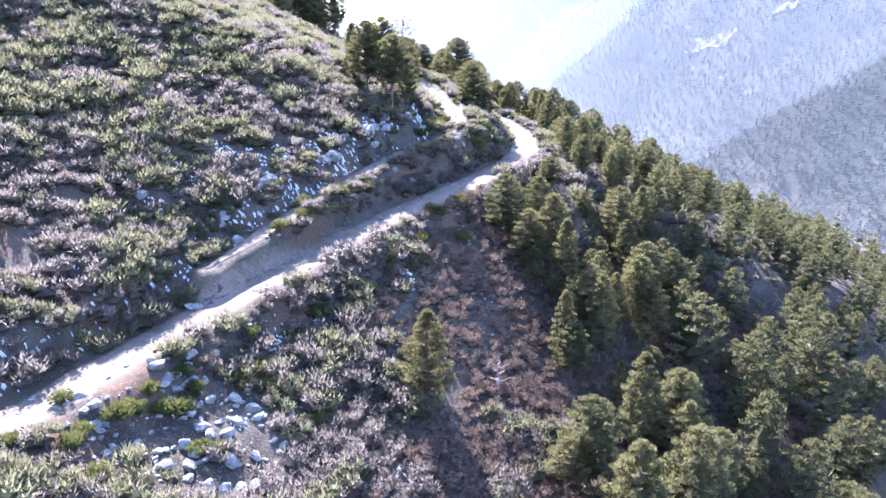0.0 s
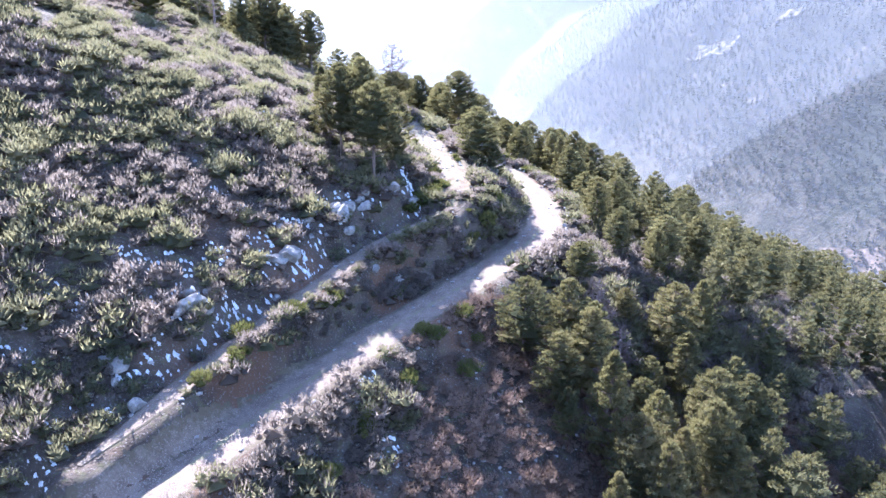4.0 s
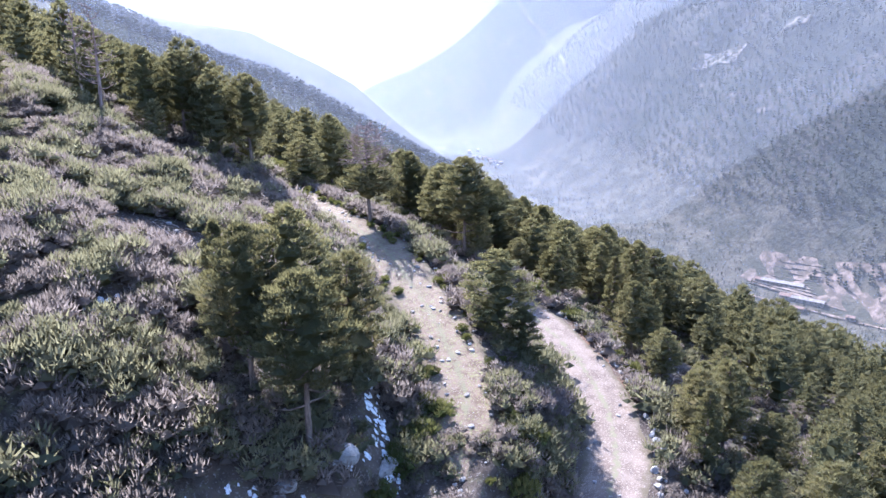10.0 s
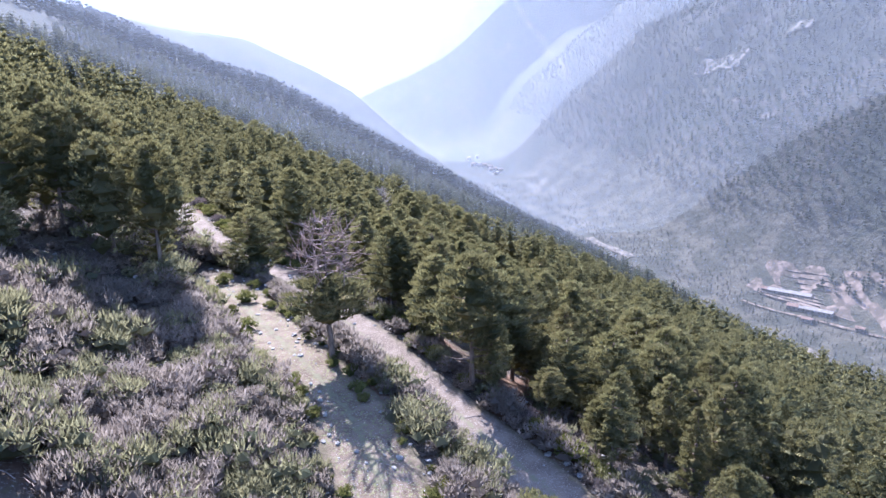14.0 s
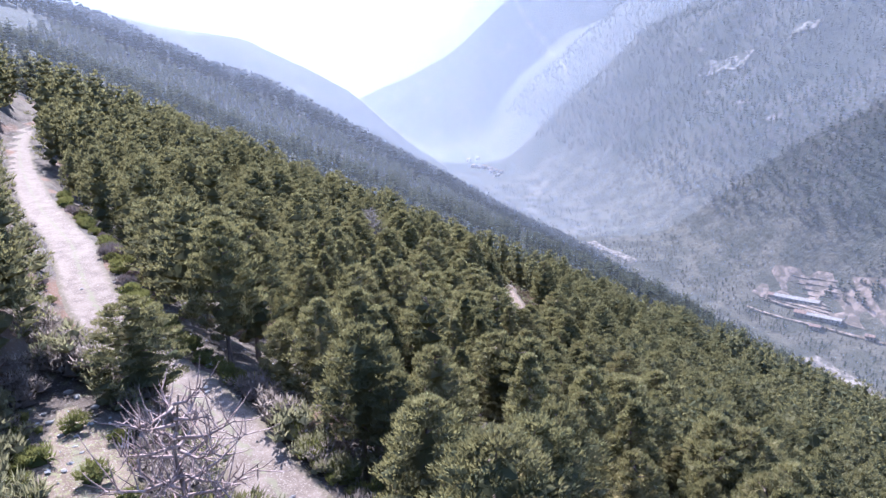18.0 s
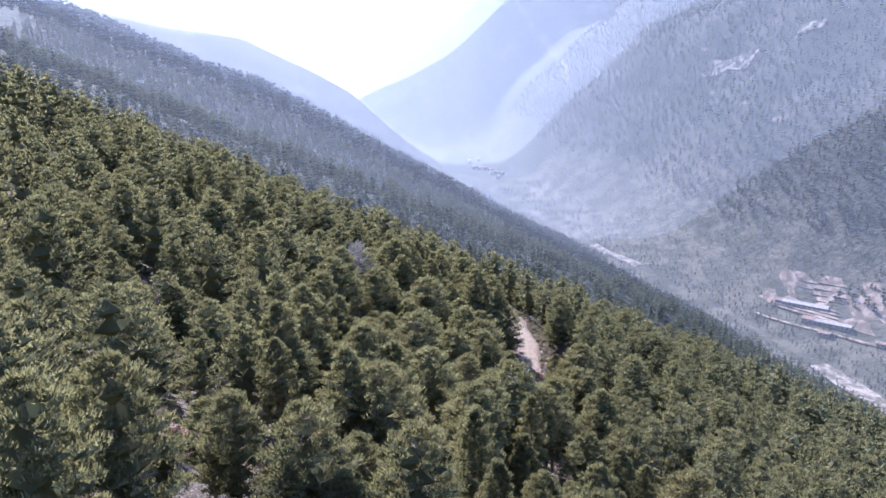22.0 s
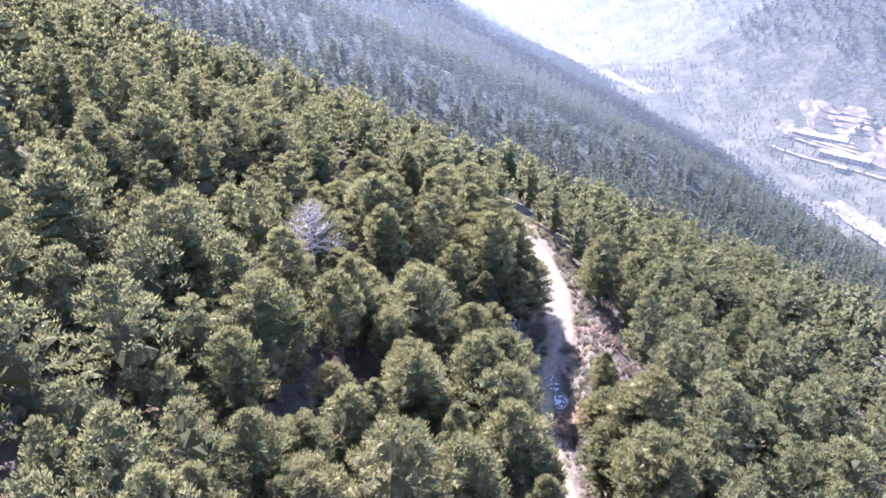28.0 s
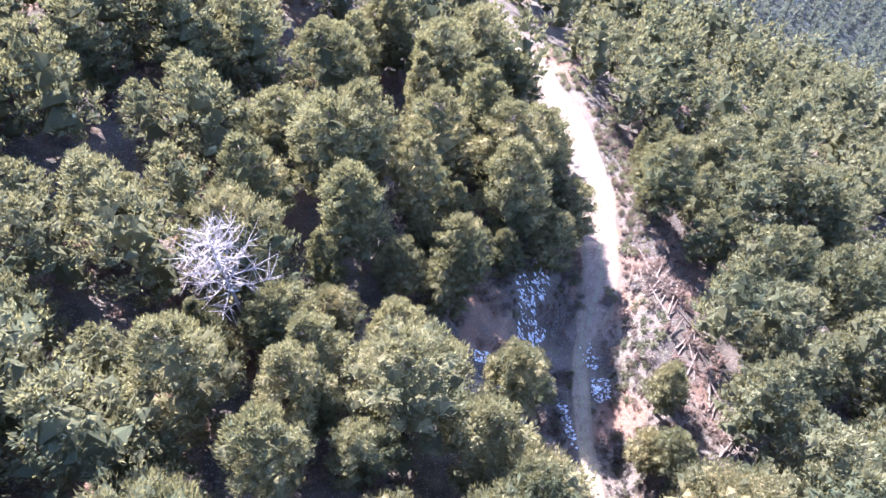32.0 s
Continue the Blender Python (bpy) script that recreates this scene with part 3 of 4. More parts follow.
def wooded(x, y):
    """Where the pine forest stands."""
    d, _, side = along(x, y, MAIN)
    edge = 6 + 3 * wander(x, y, 9, 21)
    gap = 3.4 + 1.6 * (1 - smooth(96, 104, y)) + 1.0 * smooth(122, 128, y) * (1 - smooth(190, 200, y))
    right = (side > 0) & (d > gap) & (((y < 86) & (x > edge + 1)) | (y >= 86))
    crest = y > np.interp(x, (-60, -41, -29, -23, -18, -14), (136, 124, 113, 110.5, 113.5, 121)) + 1.5 * wander(x, y, 6, 22)
    crest = crest & ((y > 130) | (lattice(np.floor(x * 7.0), np.floor(y * 7.0), 23) > 0.3))
    left = (side <= 0) & crest & (d > 6.0 - 2.6 * smooth(196, 206, y)) & (along(x, y, SPUR_PATH)[0] > 3.2)
    dl = along(x, y, LOWER)[0]
    hollow = np.hypot((x - 10.8) / 6.2, (y - 229.5) / 12.5) > 1
    strip = np.hypot((x - 21.4) / 3.0, (y - 231) / 16) > 1
    dead = np.hypot(x + 12.8, y - 222.4) > 1.9
    return (right | left) & (dl > 2.9 + 2.3 * smooth(238, 244, y)) & hollow & strip & dead


def replicate(templates, x, y, z, size, fat, turn, pick):
    """Many turned and scaled copies of a few point sets, joined."""
    out = []
    for k, tpl in enumerate(templates):
        sel = pick == k
        if not sel.any():
            continue
        c, s = np.cos(turn[sel])[:, None], np.sin(turn[sel])[:, None]
        sx = (size[sel] * fat[sel])[:, None]
        vx, vy, vz = tpl[:, 0][None, :], tpl[:, 1][None, :], tpl[:, 2][None, :]
        px = x[sel][:, None] + sx * (c * vx - s * vy)
        py = y[sel][:, None] + sx * (s * vx + c * vy)
        pz = z[sel][:, None] + size[sel][:, None] * vz
        out.append(np.stack([px, py, pz], 2).reshape(-1, 3))
    return np.concatenate(out)


def low_pine(seed, pads, count, length, width):
    rng = np.random.default_rng(seed)
    return crown(rng, 7.0, rng.uniform(2.05, 2.6), pads, rng.uniform(0.08, 0.24), rng.uniform(1.4, 2.8), count, length, width)


def stand(x, y):
    """The usual height of the pines along the slope, taller on the crest."""
    return 1.0 * smooth(-10, -16, x) * smooth(103, 108, y) * (1 - smooth(125, 140, y)) + np.interp(y, (40, 62, 75, 112, 125, 145, 180, 200, 330), (8.4, 7.4, 5.8, 5.8, 7.4, 8.6, 9.6, 10.8, 11.2))


def stuff(name, verts, material, label, category):
    ob = new(name, foliage_mesh(name, verts, material))
    return tagged(ob, label, category, kind="stuff")


def near_zone(x, y):
    return ((y > 24) & (y < 132) & (x > -30) & (x < 48)) | ((y >= 132) & (y < 262) & (np.abs(x) < 46))


# pines one by one where the path passes nearest, the rest of the woods joined
fx, fy, frng = scatter(-170, 180, 26, 330, 4.5, 7)
ex, ey, _ = scatter(-40, 60, 28, 136, 3.7, 6)
fx, fy = np.concatenate([fx[(fy > 136) | (np.abs(fx - 10) > 50)], ex]), np.concatenate([fy[(fy > 136) | (np.abs(fx - 10) > 50)], ey])
keep = wooded(fx, fy) & seen_from_path(fx, fy) & (frng.random(fx.size) > np.where(fy > 112, 0.05, 0.14))
fx, fy = fx[keep], fy[keep]
order = frng.permutation(fx.size)
fx, fy = fx[order], fy[order]
nearby = np.where(near_zone(fx, fy))[0]
chosen = nearby[np.argsort(np.abs(fx[nearby] - 4))[:300]]
for i in chosen:
    tall = float(stand(fx[i], fy[i]) * frng.uniform(0.58, 1.28))
    pine(float(fx[i]), float(fy[i]), tall, int(frng.integers(0, 8)), float(frng.uniform(0, 6.28)),
         "tall green pine on the forested slope" if tall > 9.0 else "young bushy green pine on the forested slope", fat=float(frng.uniform(0.74, 1.1)))
rest = np.setdiff1d(np.arange(fx.size), chosen)


def woods(name, x, y, templates, rng, label, lo=0.0, hi=0.0, material=M_WOODS):
    n = x.size
    tall = rng.uniform(lo, hi, n) if hi else stand(x, y) * rng.uniform(0.58, 1.28, n)
    v = replicate(templates, x, y, height(x, y) - 0.2, tall / 7, rng.uniform(0.74, 1.1, n), rng.uniform(0, 6.28, n), rng.integers(0, len(templates), n))
    return stuff(name, v, material, label, "forest")


NEAR = [low_pine(280 + i, 50, 50, 0.23, 0.043) for i in range(8)]
MID = [low_pine(300 + i, 34, 18, 0.32, 0.075) for i in range(8)]
LOWP = [low_pine(320 + i, 11, 8, 0.46, 0.12) for i in range(6)]
hug = near_zone(fx[rest], fy[rest])
close = (np.abs(fx[rest]) < 70) & (fy[rest] < 290) & ~hug
woods("pine_forest", fx[rest][hug], fy[rest][hug], NEAR, frng, "dense green pine forest beside the road")
woods("pine_forest", fx[rest][close], fy[rest][close], MID, frng, "dense green pine forest covering the slope")
woods("pine_forest", fx[rest][~close & ~hug], fy[rest][~close & ~hug], LOWP, frng, "dense green pine forest higher and lower on the slope")
wx, wy, wrng = scatter(-330, 420, 330, 760, 6.4, 8)
keep = seen_from_path(wx, wy) & (far_height(wx, wy) > -330)
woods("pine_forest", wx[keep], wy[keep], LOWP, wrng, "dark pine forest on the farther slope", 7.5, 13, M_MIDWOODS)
FARP = [low_pine(340 + i, 2, 0, 1, 1) for i in range(5)]
wx, wy, wrng = scatter(-900, 1500, 760, 2300, 10.6, 9)
u = wx - np.interp(wy, RIVER_Y, RIVER_X)
keep = seen_from_path(wx, wy) & ((u < -40) | (u > np.where(wy < 1000, 120, 215) + 60 * wander(wx, wy, 120, 32))) & ((u > 0) | (wy < 1700))
ox, oy, _ = scatter(-420, 340, 760, 1320, 9.0, 25)
more = seen_from_path(ox, oy) & (ox - np.interp(oy, RIVER_Y, RIVER_X) < -40)
wx, wy, keep = np.concatenate([wx, ox]), np.concatenate([wy, oy]), np.concatenate([keep, more])
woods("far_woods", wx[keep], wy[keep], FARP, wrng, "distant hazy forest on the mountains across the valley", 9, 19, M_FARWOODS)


def bush_template(seed, domes, count, length=0.2, width=0.024, tall=0.75):
    """A shrub of several small rounded heads of fine upright twigs."""
    rng = np.random.default_rng(seed)
    out = [lump(np.array([0, 0, tall * 0.2]), 0.42, rng, False)]
    for k in range(domes):
        a, q = k * 2.39996 + rng.uniform(-0.5, 0.5), math.sqrt((k + 0.3) / domes) * 0.62
        r = rng.uniform(0.2, 0.34)
        mid = np.array([q * math.cos(a), q * math.sin(a), tall * (0.74 - 0.62 * q * q) * rng.uniform(0.75, 1.1)])
        out.append(lump(mid - (0, 0, 0.08), r * 0.72, rng, False))
        w = rng.normal(size=(count, 3))
        w[:, 2] = np.abs(w[:, 2]) * 1.2 - 0.3
        w /= np.linalg.norm(w, axis=1)[:, None]
        out.append(blades(mid + w * r * rng.uniform(0.45, 0.8, (count, 1)), w * 0.7 + np.array([0, 0, 0.8]) + rng.normal(size=(count, 3)) * 0.22, length, width, rng).reshape(-1, 3))
    return np.concatenate(out)


SHRUB = [bush_template(400 + i, 6, 26, 0.22, 0.026, 0.9) for i in range(8)]
SHRUB_FINE = [bush_template(430 + i, 9, 40, 0.18, 0.017, 0.85) for i in range(8)]
RUBBLE = ((-15.2, 38.2, 5.4, 5.2), (-20.0, 36.6, 3.0, 2.0))


def in_rubble(x, y, grow=1.0):
    inside = np.zeros(np.shape(x), bool)
    for cx_, cy_, rx_, ry_ in RUBBLE:
        inside = inside | (np.hypot((x - cx_) / (rx_ * grow), (y - cy_) / (ry_ * grow)) < 1)
    return inside


def open_slope(x, y):
    d, _, _ = along(x, y, MAIN)
    du, _, su = along(x, y, UPPER)
    ds = along(x, y, SPUR_PATH)[0]
    return (d > 2.3) & (du > 1.2) & (ds > 2.5)


def clear_of_snow(x, y):
    """Places where no snow shows."""
    ok = np.ones(x.size, bool)
    for fx_, fy_, fr_ in fl:
        ok &= (x - fx_) ** 2 + (y - fy_) ** 2 > (fr_ + 0.3) ** 2
    return ok


def shrubs(name, x, y, rng, material, label, lo, hi, fine=False):
    ok = clear_of_snow(x, y)
    x, y = x[ok], y[ok]
    n = x.size
    v = replicate(SHRUB_FINE if fine else SHRUB, x, y, height(x, y) - 0.06, lo + (hi - lo) * np.clip(0.5 + 0.9 * wander(x, y, 3.2, 49) + 0.3 * rng.normal(size=n), 0, 1), rng.uniform(0.85, 1.25, n), rng.uniform(0, 6.28, n), rng.integers(0, len(SHRUB), n))
    return stuff(name, v, material, label, "shrubs")


sx, sy, srng = scatter(-72, 36, 28, 136, 0.92, 11)
keep = open_slope(sx, sy) & seen_from_path(sx, sy, 5) & ~(wooded(sx, sy) & (sy > 90))
sx, sy = sx[keep], sy[keep]
_, _, sside = along(sx, sy, MAIN)
blend = 0.7 * wander(sx, sy, 6, 50) + srng.normal(size=sx.size) * 0.32
bare = (wander(sx, sy, 5, 51) > np.where(sside > 0, 0.45, 0.55)) | (wander(sx, sy, 2.6, 59) > 0.62)
bare = bare | (in_rubble(sx, sy) & (srng.random(sx.size) < 0.93))
bare = bare | (np.hypot((sx + 16.5) / 3.6, (sy - 95.2) / 3.0) < 1 + 0.3 * wander(sx, sy, 3, 55))
kind = np.where(bare, -1, np.where(blend > 0.16, 1, 0))
kind = np.where((sside > 0) & (sy < 75) & (sx > -6) & (wander(sx, sy, 6, 52) > 0.25 - 0.6 * smooth(-3, 2, sx)) & (kind >= 0), 2, kind)
for k, name, material, label, lo, hi in ((0, "heather", M_HEATHER, "dense greyish-brown heather scrub on the hillside", 0.75, 1.8),
                                         (1, "evergreen_shrubs", M_GREEN, "low olive-green evergreen shrubs on the hillside", 0.8, 2.1),
                                         (2, "bracken", M_BRACKEN, "dead reddish-brown bracken on the bank below the road", 0.6, 1.25)):
    close_by = (sx > -40) & (sx < 6) & (sy > 82) & (sy < 130)
    for fine in (False, True):
        sel = (kind == k) & (close_by == fine)
        if sel.any():
            shrubs(name, sx[sel], sy[sel], srng, material, label, lo, hi, fine)


# scrub on the bank between the two tracks, on the sandy bank of the lower road and under the trees
bx, by, brng2 = scatter(-24, 10, 44, 92, 0.8, 17)
dm, _, sd = along(bx, by, MAIN)
du, _, su = along(bx, by, UPPER)
keep = (sd < 0) & ((su > 0) | (du > 1.8)) & (dm > 2.4) & (dm < 7.5) & (du > 0.9) & ((du < 8) | (by > 72)) & (brng2.random(bx.size) < 0.9) & (along(bx, by, SPUR_PATH)[0] > 1.6)
shrubs("heather", bx[keep][::2], by[keep][::2], brng2, M_HEATHER, "brown heather on the bank between the two tracks", 0.6, 1.3)
shrubs("evergreen_shrubs", bx[keep][1::2], by[keep][1::2], brng2, M_GREEN, "green shrubs on the bank between the two tracks", 0.6, 1.4)
ux, uy, urng = scatter(-26, 4, 48, 86, 0.62, 26)
du, _, su = along(ux, uy, UPPER)
keep = (su < 0) & (du > 1.05) & (du < 4.2) & (along(ux, uy, MAIN)[0] > 2.6) & (wander(ux, uy, 1.6, 47) > -0.2)
shrubs("heather", ux[keep][::2], uy[keep][::2], urng, M_HEATHER, "brown heather on the cut above the narrow track", 0.35, 0.85)
shrubs("evergreen_shrubs", ux[keep][1::3], uy[keep][1::3], urng, M_GREEN, "small green shrubs on the cut above the narrow track", 0.35, 0.9)
bx, by, brng2 = scatter(-46, 46, 150, 270, 2.3, 18)
keep = (along(bx, by, MAIN)[0] > 2.6) & (along(bx, by, LOWER)[0] > 2.6) & (wander(bx, by, 8, 53) > -0.1)
shrubs("undergrowth", bx[keep], by[keep], brng2, M_BRACKEN, "dry brownish undergrowth below the pines", 0.5, 1.2)
bx, by, brng2 = scatter(8, 46, 80, 150, 1.7, 27)
keep = (along(bx, by, MAIN)[0] > 3.0) & (along(bx, by, MAIN)[2] > 0) & wooded(bx, by)
shrubs("evergreen_shrubs", bx[keep][::2], by[keep][::2], brng2, M_GREEN, "green scrub under the young pines below the road", 0.7, 1.6)
shrubs("heather", bx[keep][1::2], by[keep][1::2], brng2, M_HEATHER, "grey-brown scrub under the young pines below the road", 0.6, 1.4)
bx, by, brng2 = scatter(13, 27, 210, 285, 0.9, 19)
keep = (along(bx, by, LOWER)[0] > 2.3) & (along(bx, by, LOWER)[0] < 7) & (wander(bx, by, 4, 54) > -0.05)
shrubs("evergreen_shrubs", bx[keep], by[keep], brng2, M_GREEN, "low shrubs on the sandy bank of the lower road", 0.35, 0.8)
bx, by, brng2 = scatter(5, 26, 200, 262, 0.75, 23)
keep = (along(bx, by, LOWER)[0] > np.where(by > 238, 2.2, 1.1)) & (wander(bx, by, 5, 56) > -0.2)
shrubs("dry_grass", bx[keep], by[keep], brng2, M_BRACKEN, "tufts of dry tan grass in the hollow beside the road", 0.25, 0.65)
keep = (along(bx, by, LOWER)[0] > np.where(by > 238, 2.2, 1.0)) & (bx < 19) & (by < 246) & (wander(bx, by, 3.5, 48) > 0.05)
shrubs("heather", bx[keep][::2], by[keep][::2], brng2, M_HEATHER, "dark brown scrub in the shaded hollow", 0.4, 1.0)
shrubs("evergreen_shrubs", bx[keep][1::4], by[keep][1::4], brng2, M_GREEN, "small green shrubs in the shaded hollow", 0.4, 1.0)
bx, by, brng2 = scatter(-70, -8, 116, 215, 1.3, 24)
dm, _, sd = along(bx, by, MAIN)
keep = (sd < 0) & (dm > 2.6) & (dm < 15) & (along(bx, by, SPUR_PATH)[0] > 1.9) & (wander(bx, by, 4, 57) > -0.05)
pick = wander(bx, by, 5, 58) + 0.4 * brng2.normal(size=bx.size)
shrubs("heather", bx[keep & (pick < -0.15)], by[keep & (pick < -0.15)], brng2, M_HEATHER, "grey-brown scrub on the bank above the road", 0.7, 1.5)
shrubs("evergreen_shrubs", bx[keep & (pick >= -0.15)], by[keep & (pick >= -0.15)], brng2, M_GREEN, "green shrubs on the bank above the road", 0.7, 1.6)


# ---- single trees ----
def dead_tree(x, y, tall, reach, material, label, seed, boughs=22, low=0.3, twigs=4, crown=None):
    """A bare tree: trunk, and boughs that fork into twigs."""
    rng = np.random.default_rng(seed)
    ob = empty("dead_tree", pose(x, y, height_at(x, y)), label, "tree", "bare trees")
    part("trunk", trunk_mesh(rng, tall, 0.19, M_BARK if crown else material, 0), ob)
    for i in range(boughs):
        s = low + (0.97 - low) * (i + rng.random()) / boughs
        a, z = i * 2.4 + rng.uniform(-0.4, 0.4), tall * s
        r = reach * (1.05 - s) ** 0.55 * rng.uniform(0.7, 1.1)
        o = np.array([math.cos(a), math.sin(a), 0])
        tip = o * r + (0, 0, z + 0.3 * r + rng.uniform(-0.2, 0.3))
        mid = o * r * 0.5 + (0, 0, z + 0.05 * r)
        pieces = [tube([np.array([0, 0, z]), mid, tip], [0.055, 0.04, 0.01], 5)]
        for k in range(twigs):
            f = rng.uniform(0.3, 0.95)
            b = mid + (tip - mid) * (f - 0.5) * 2 if f > 0.5 else mid * f * 2 + np.array([0, 0, z]) * (1 - f * 2)
            w = o * 0.5 + rng.normal(size=3) * 0.6 + (0, 0, 0.35)
            pieces.append(tube([b, b + w * r * 0.28, b + w * r * 0.42 + (0, 0, 0.1)], [0.026, 0.018, 0.006], 3))
        v, f = join([(p, q) for p, q in pieces])
        part("branch", mesh_of("branch", v, f, material, True), ob)
    if crown:
        part("crown", crown, ob, "flat green layer of needles below the dead top")
    return ob


M_RUST = mat_bark("bare_russet_wood", (0.2, 0.14, 0.12), (0.32, 0.24, 0.21))
crng = np.random.default_rng(77)
cv = crown(crng, 5.2, 2.9, 60, 0.5, 3.0, 80, 0.3, 0.036)
dead_tree(-6.2, 114.0, 8.9, 3.7, M_RUST, "pine with dead grey top and green lower boughs beside the road", 61, 30, 0.55, 12, foliage_mesh("crown", cv, M_PINE))
dead_tree(-13.0, 223.0, 13.6, 4.2, M_DEAD, "bleached white dead tree among the green pines", 62, 46, 0.58, 12)
dead_tree(-28.5, 114, 9.5, 2.2, M_RUST, "tall bare russet tree on the crest of the hill", 63, 26, 0.25, 6)
dead_tree(-31.5, 117, 8.0, 2.0, M_RUST, "bare russet tree on the crest of the hill", 64, 22, 0.25, 6)
dead_tree(13.2, 76.2, 4.6, 1.7, M_RUST, "pinkish bare tree between the pines below the road", 65, 34, 0.12, 9)
dead_tree(14.6, 73.6, 3.6, 1.5, M_RUST, "pinkish bare tree between the pines below the road", 66, 30, 0.12, 9)
dead_tree(4.5, 51.5, 3.2, 1.6, M_DEAD, "pale fallen-looking bare sapling on the bank", 67, 8, 0.3, 3)

# x, y, height, kind, breadth
for x, y, tall, kind, fat, label in (
        (-5.8, 82.0, 8.4, 3, 0.95, "pine with a pale bare trunk above the track"), (-8.9, 84.4, 8.2, 6, 0.85, "slim pine above the track"),
        (-7.2, 86.4, 8.8, 5, 0.9, "leafy pine above the track"), (-10.8, 86.6, 6.8, 4, 0.9, "slim pine above the track"), (-4.4, 87.6, 7.0, 2, 0.8, "leafy pine above the track"),
        (-1.2, 48.2, 7.4, 4, 1.35, "lone pine on the open bank below the road"), (3.9, 96.4, 6.2, 2, 1.2, "round young pine between the two tracks"),
        (5.4, 95.2, 4.0, 0, 1.1, "small young pine between the two tracks"),
        (2.3, 118.0, 9.4, 3, 1.0, "tall pine with a bare lower trunk beside the road"), (-15.2, 131.0, 6.2, 2, 1.25, "round young pine beside the road"),
        (-17.2, 117.6, 8.8, 3, 0.85, "tall pine with a bare lower trunk on the crest"), (-20.2, 118.0, 7.4, 1, 0.9, "pine on the crest"), (-23.4, 118.6, 8.2, 3, 0.9, "pine on the crest"),
        (-25.8, 116.8, 7.6, 0, 0.9, "pine on the crest"), (-22.0, 121.4, 8.8, 5, 0.9, "pine on the crest"), (-33.0, 104.6, 7.6, 2, 1.0, "broad pine on the upper hillside"),
        (16.1, 219.9, 6.4, 5, 0.95, "young pine on the sandy bank"), (16.4, 210.5, 8.5, 2, 0.95, "broad pine at the foot of the sandy bank"), (9.2, 209.5, 8.0, 0, 1.0, "broad pine beside the sandy path"),
        (18.8, 213.2, 8.0, 2, 1.0, "broad pine at the foot of the sandy bank"), (8.8, 214.5, 6.5, 5, 0.9, "pine beside the sandy path"), (-36, 140, 9, 1, 0.9, "pine on the bank above the road"),
        (6.4, 70.6, 6.6, 2, 1.05, "broad pine below the bend of the road"), (8.4, 66.4, 6.4, 0, 1.0, "broad pine on the bank"), 
        (5.2, 243.5, 9.0, 5, 1.0, "pine that shades the hollow beside the road"), (9.6, 245.5, 8.6, 2, 0.9, "pine that shades the lower road"), (10.8, 250.6, 9.6, 0, 0.85, "pine that shades the lower road"), 
        (19.0, 226.0, 5.2, 5, 0.8, "young pine on the sandy bank"),
        (12.0, 243.2, 9.6, 2, 0.9, "pine that shades the lower road"), (9.6, 238.4, 9.4, 0, 0.9, "pine above the snowy hollow")):
    pine(x, y, tall, kind, x * 1.7 + y, label, fat=fat)


# ---- bushes ----
def bush_mesh(seed, material):
    v = bush_template(seed, 11, 46, 0.22, 0.022, 0.85)
    return foliage_mesh("foliage", v, material)


BUSH_GREEN, BUSH_GREY = [bush_mesh(500 + i, M_BUSH) for i in range(5)], [bush_mesh(520 + i, M_GREYBUSH) for i in range(3)]
STEM = trunk_mesh(np.random.default_rng(540), 0.6, 0.04, M_BARK, 6, 0.1, 0.4, "stem", 0.02)


def bush(x, y, size, tall, grey, seed, label, group="bushes along the roads"):
    meshes = BUSH_GREY if grey else BUSH_GREEN
    m = Matrix.LocRotScale((x, y, height_at(x, y) - 0.05), Euler((0, 0, seed * 1.3)), (size, size, tall))
    ob = empty("bush", m, label, "bush", group)
    part("foliage", meshes[seed % len(meshes)], ob)
    part("stem", STEM, ob)
    return ob


for i, (x, y, size, tall, grey) in enumerate(((6.6, 91.4, 1.9, 1.9, 1), (7.4, 93.4, 1.5, 1.6, 1), (4.3, 84.2, 1.5, 1.9, 0), (5.0, 86.6, 1.4, 1.7, 0), (5.6, 89.2, 1.5, 1.5, 1), (3.0, 82.2, 1.0, 1.1, 0),
                                              (-1.0, 86.0, 1.4, 1.4, 0), (-1.9, 83.8, 1.3, 1.2, 0), (-0.6, 88.2, 1.2, 1.2, 0), (-2.6, 81.8, 1.2, 1.1, 0), (-0.9, 90.8, 1.0, 1.0, 0), (-1.6, 93.4, 0.9, 0.9, 0), (-2.6, 96.2, 0.9, 0.8, 0),
                                              (6.2, 98.6, 1.3, 1.2, 1), (5.6, 101.2, 1.0, 1.0, 0), (-7.4, 36.8, 1.7, 1.4, 0), (-14.8, 37.2, 1.1, 1.0, 0), (-16.6, 39.6, 1.4, 1.2, 0), (-13.4, 44.6, 1.6, 1.5, 0), (-12.2, 45.8, 1.3, 1.2, 0),
                                              (-9.0, 50.6, 1.5, 1.4, 0), (-8.2, 49.0, 1.2, 1.1, 0), (-8.6, 43.2, 1.4, 1.2, 0), (-6.4, 56.6, 1.2, 1.2, 0), (-20.4, 35.0, 1.0, 1.0, 0), (-19.2, 37.6, 1.2, 1.1, 0), (-2.2, 64.0, 1.2, 1.3, 0),
                                              (-0.4, 67.6, 1.2, 1.4, 0), (1.8, 70.6, 1.3, 1.3, 0), (-4.6, 60.8, 1.0, 1.0, 0), (-3.0, 45.6, 1.1, 1.0, 1), (-5.4, 40.6, 1.4, 1.0, 1))):
    bush(x, y, size, tall, grey, i, "bare greyish-purple bush on the bank of the road" if grey else "rounded yellow-green evergreen bush on the bank")
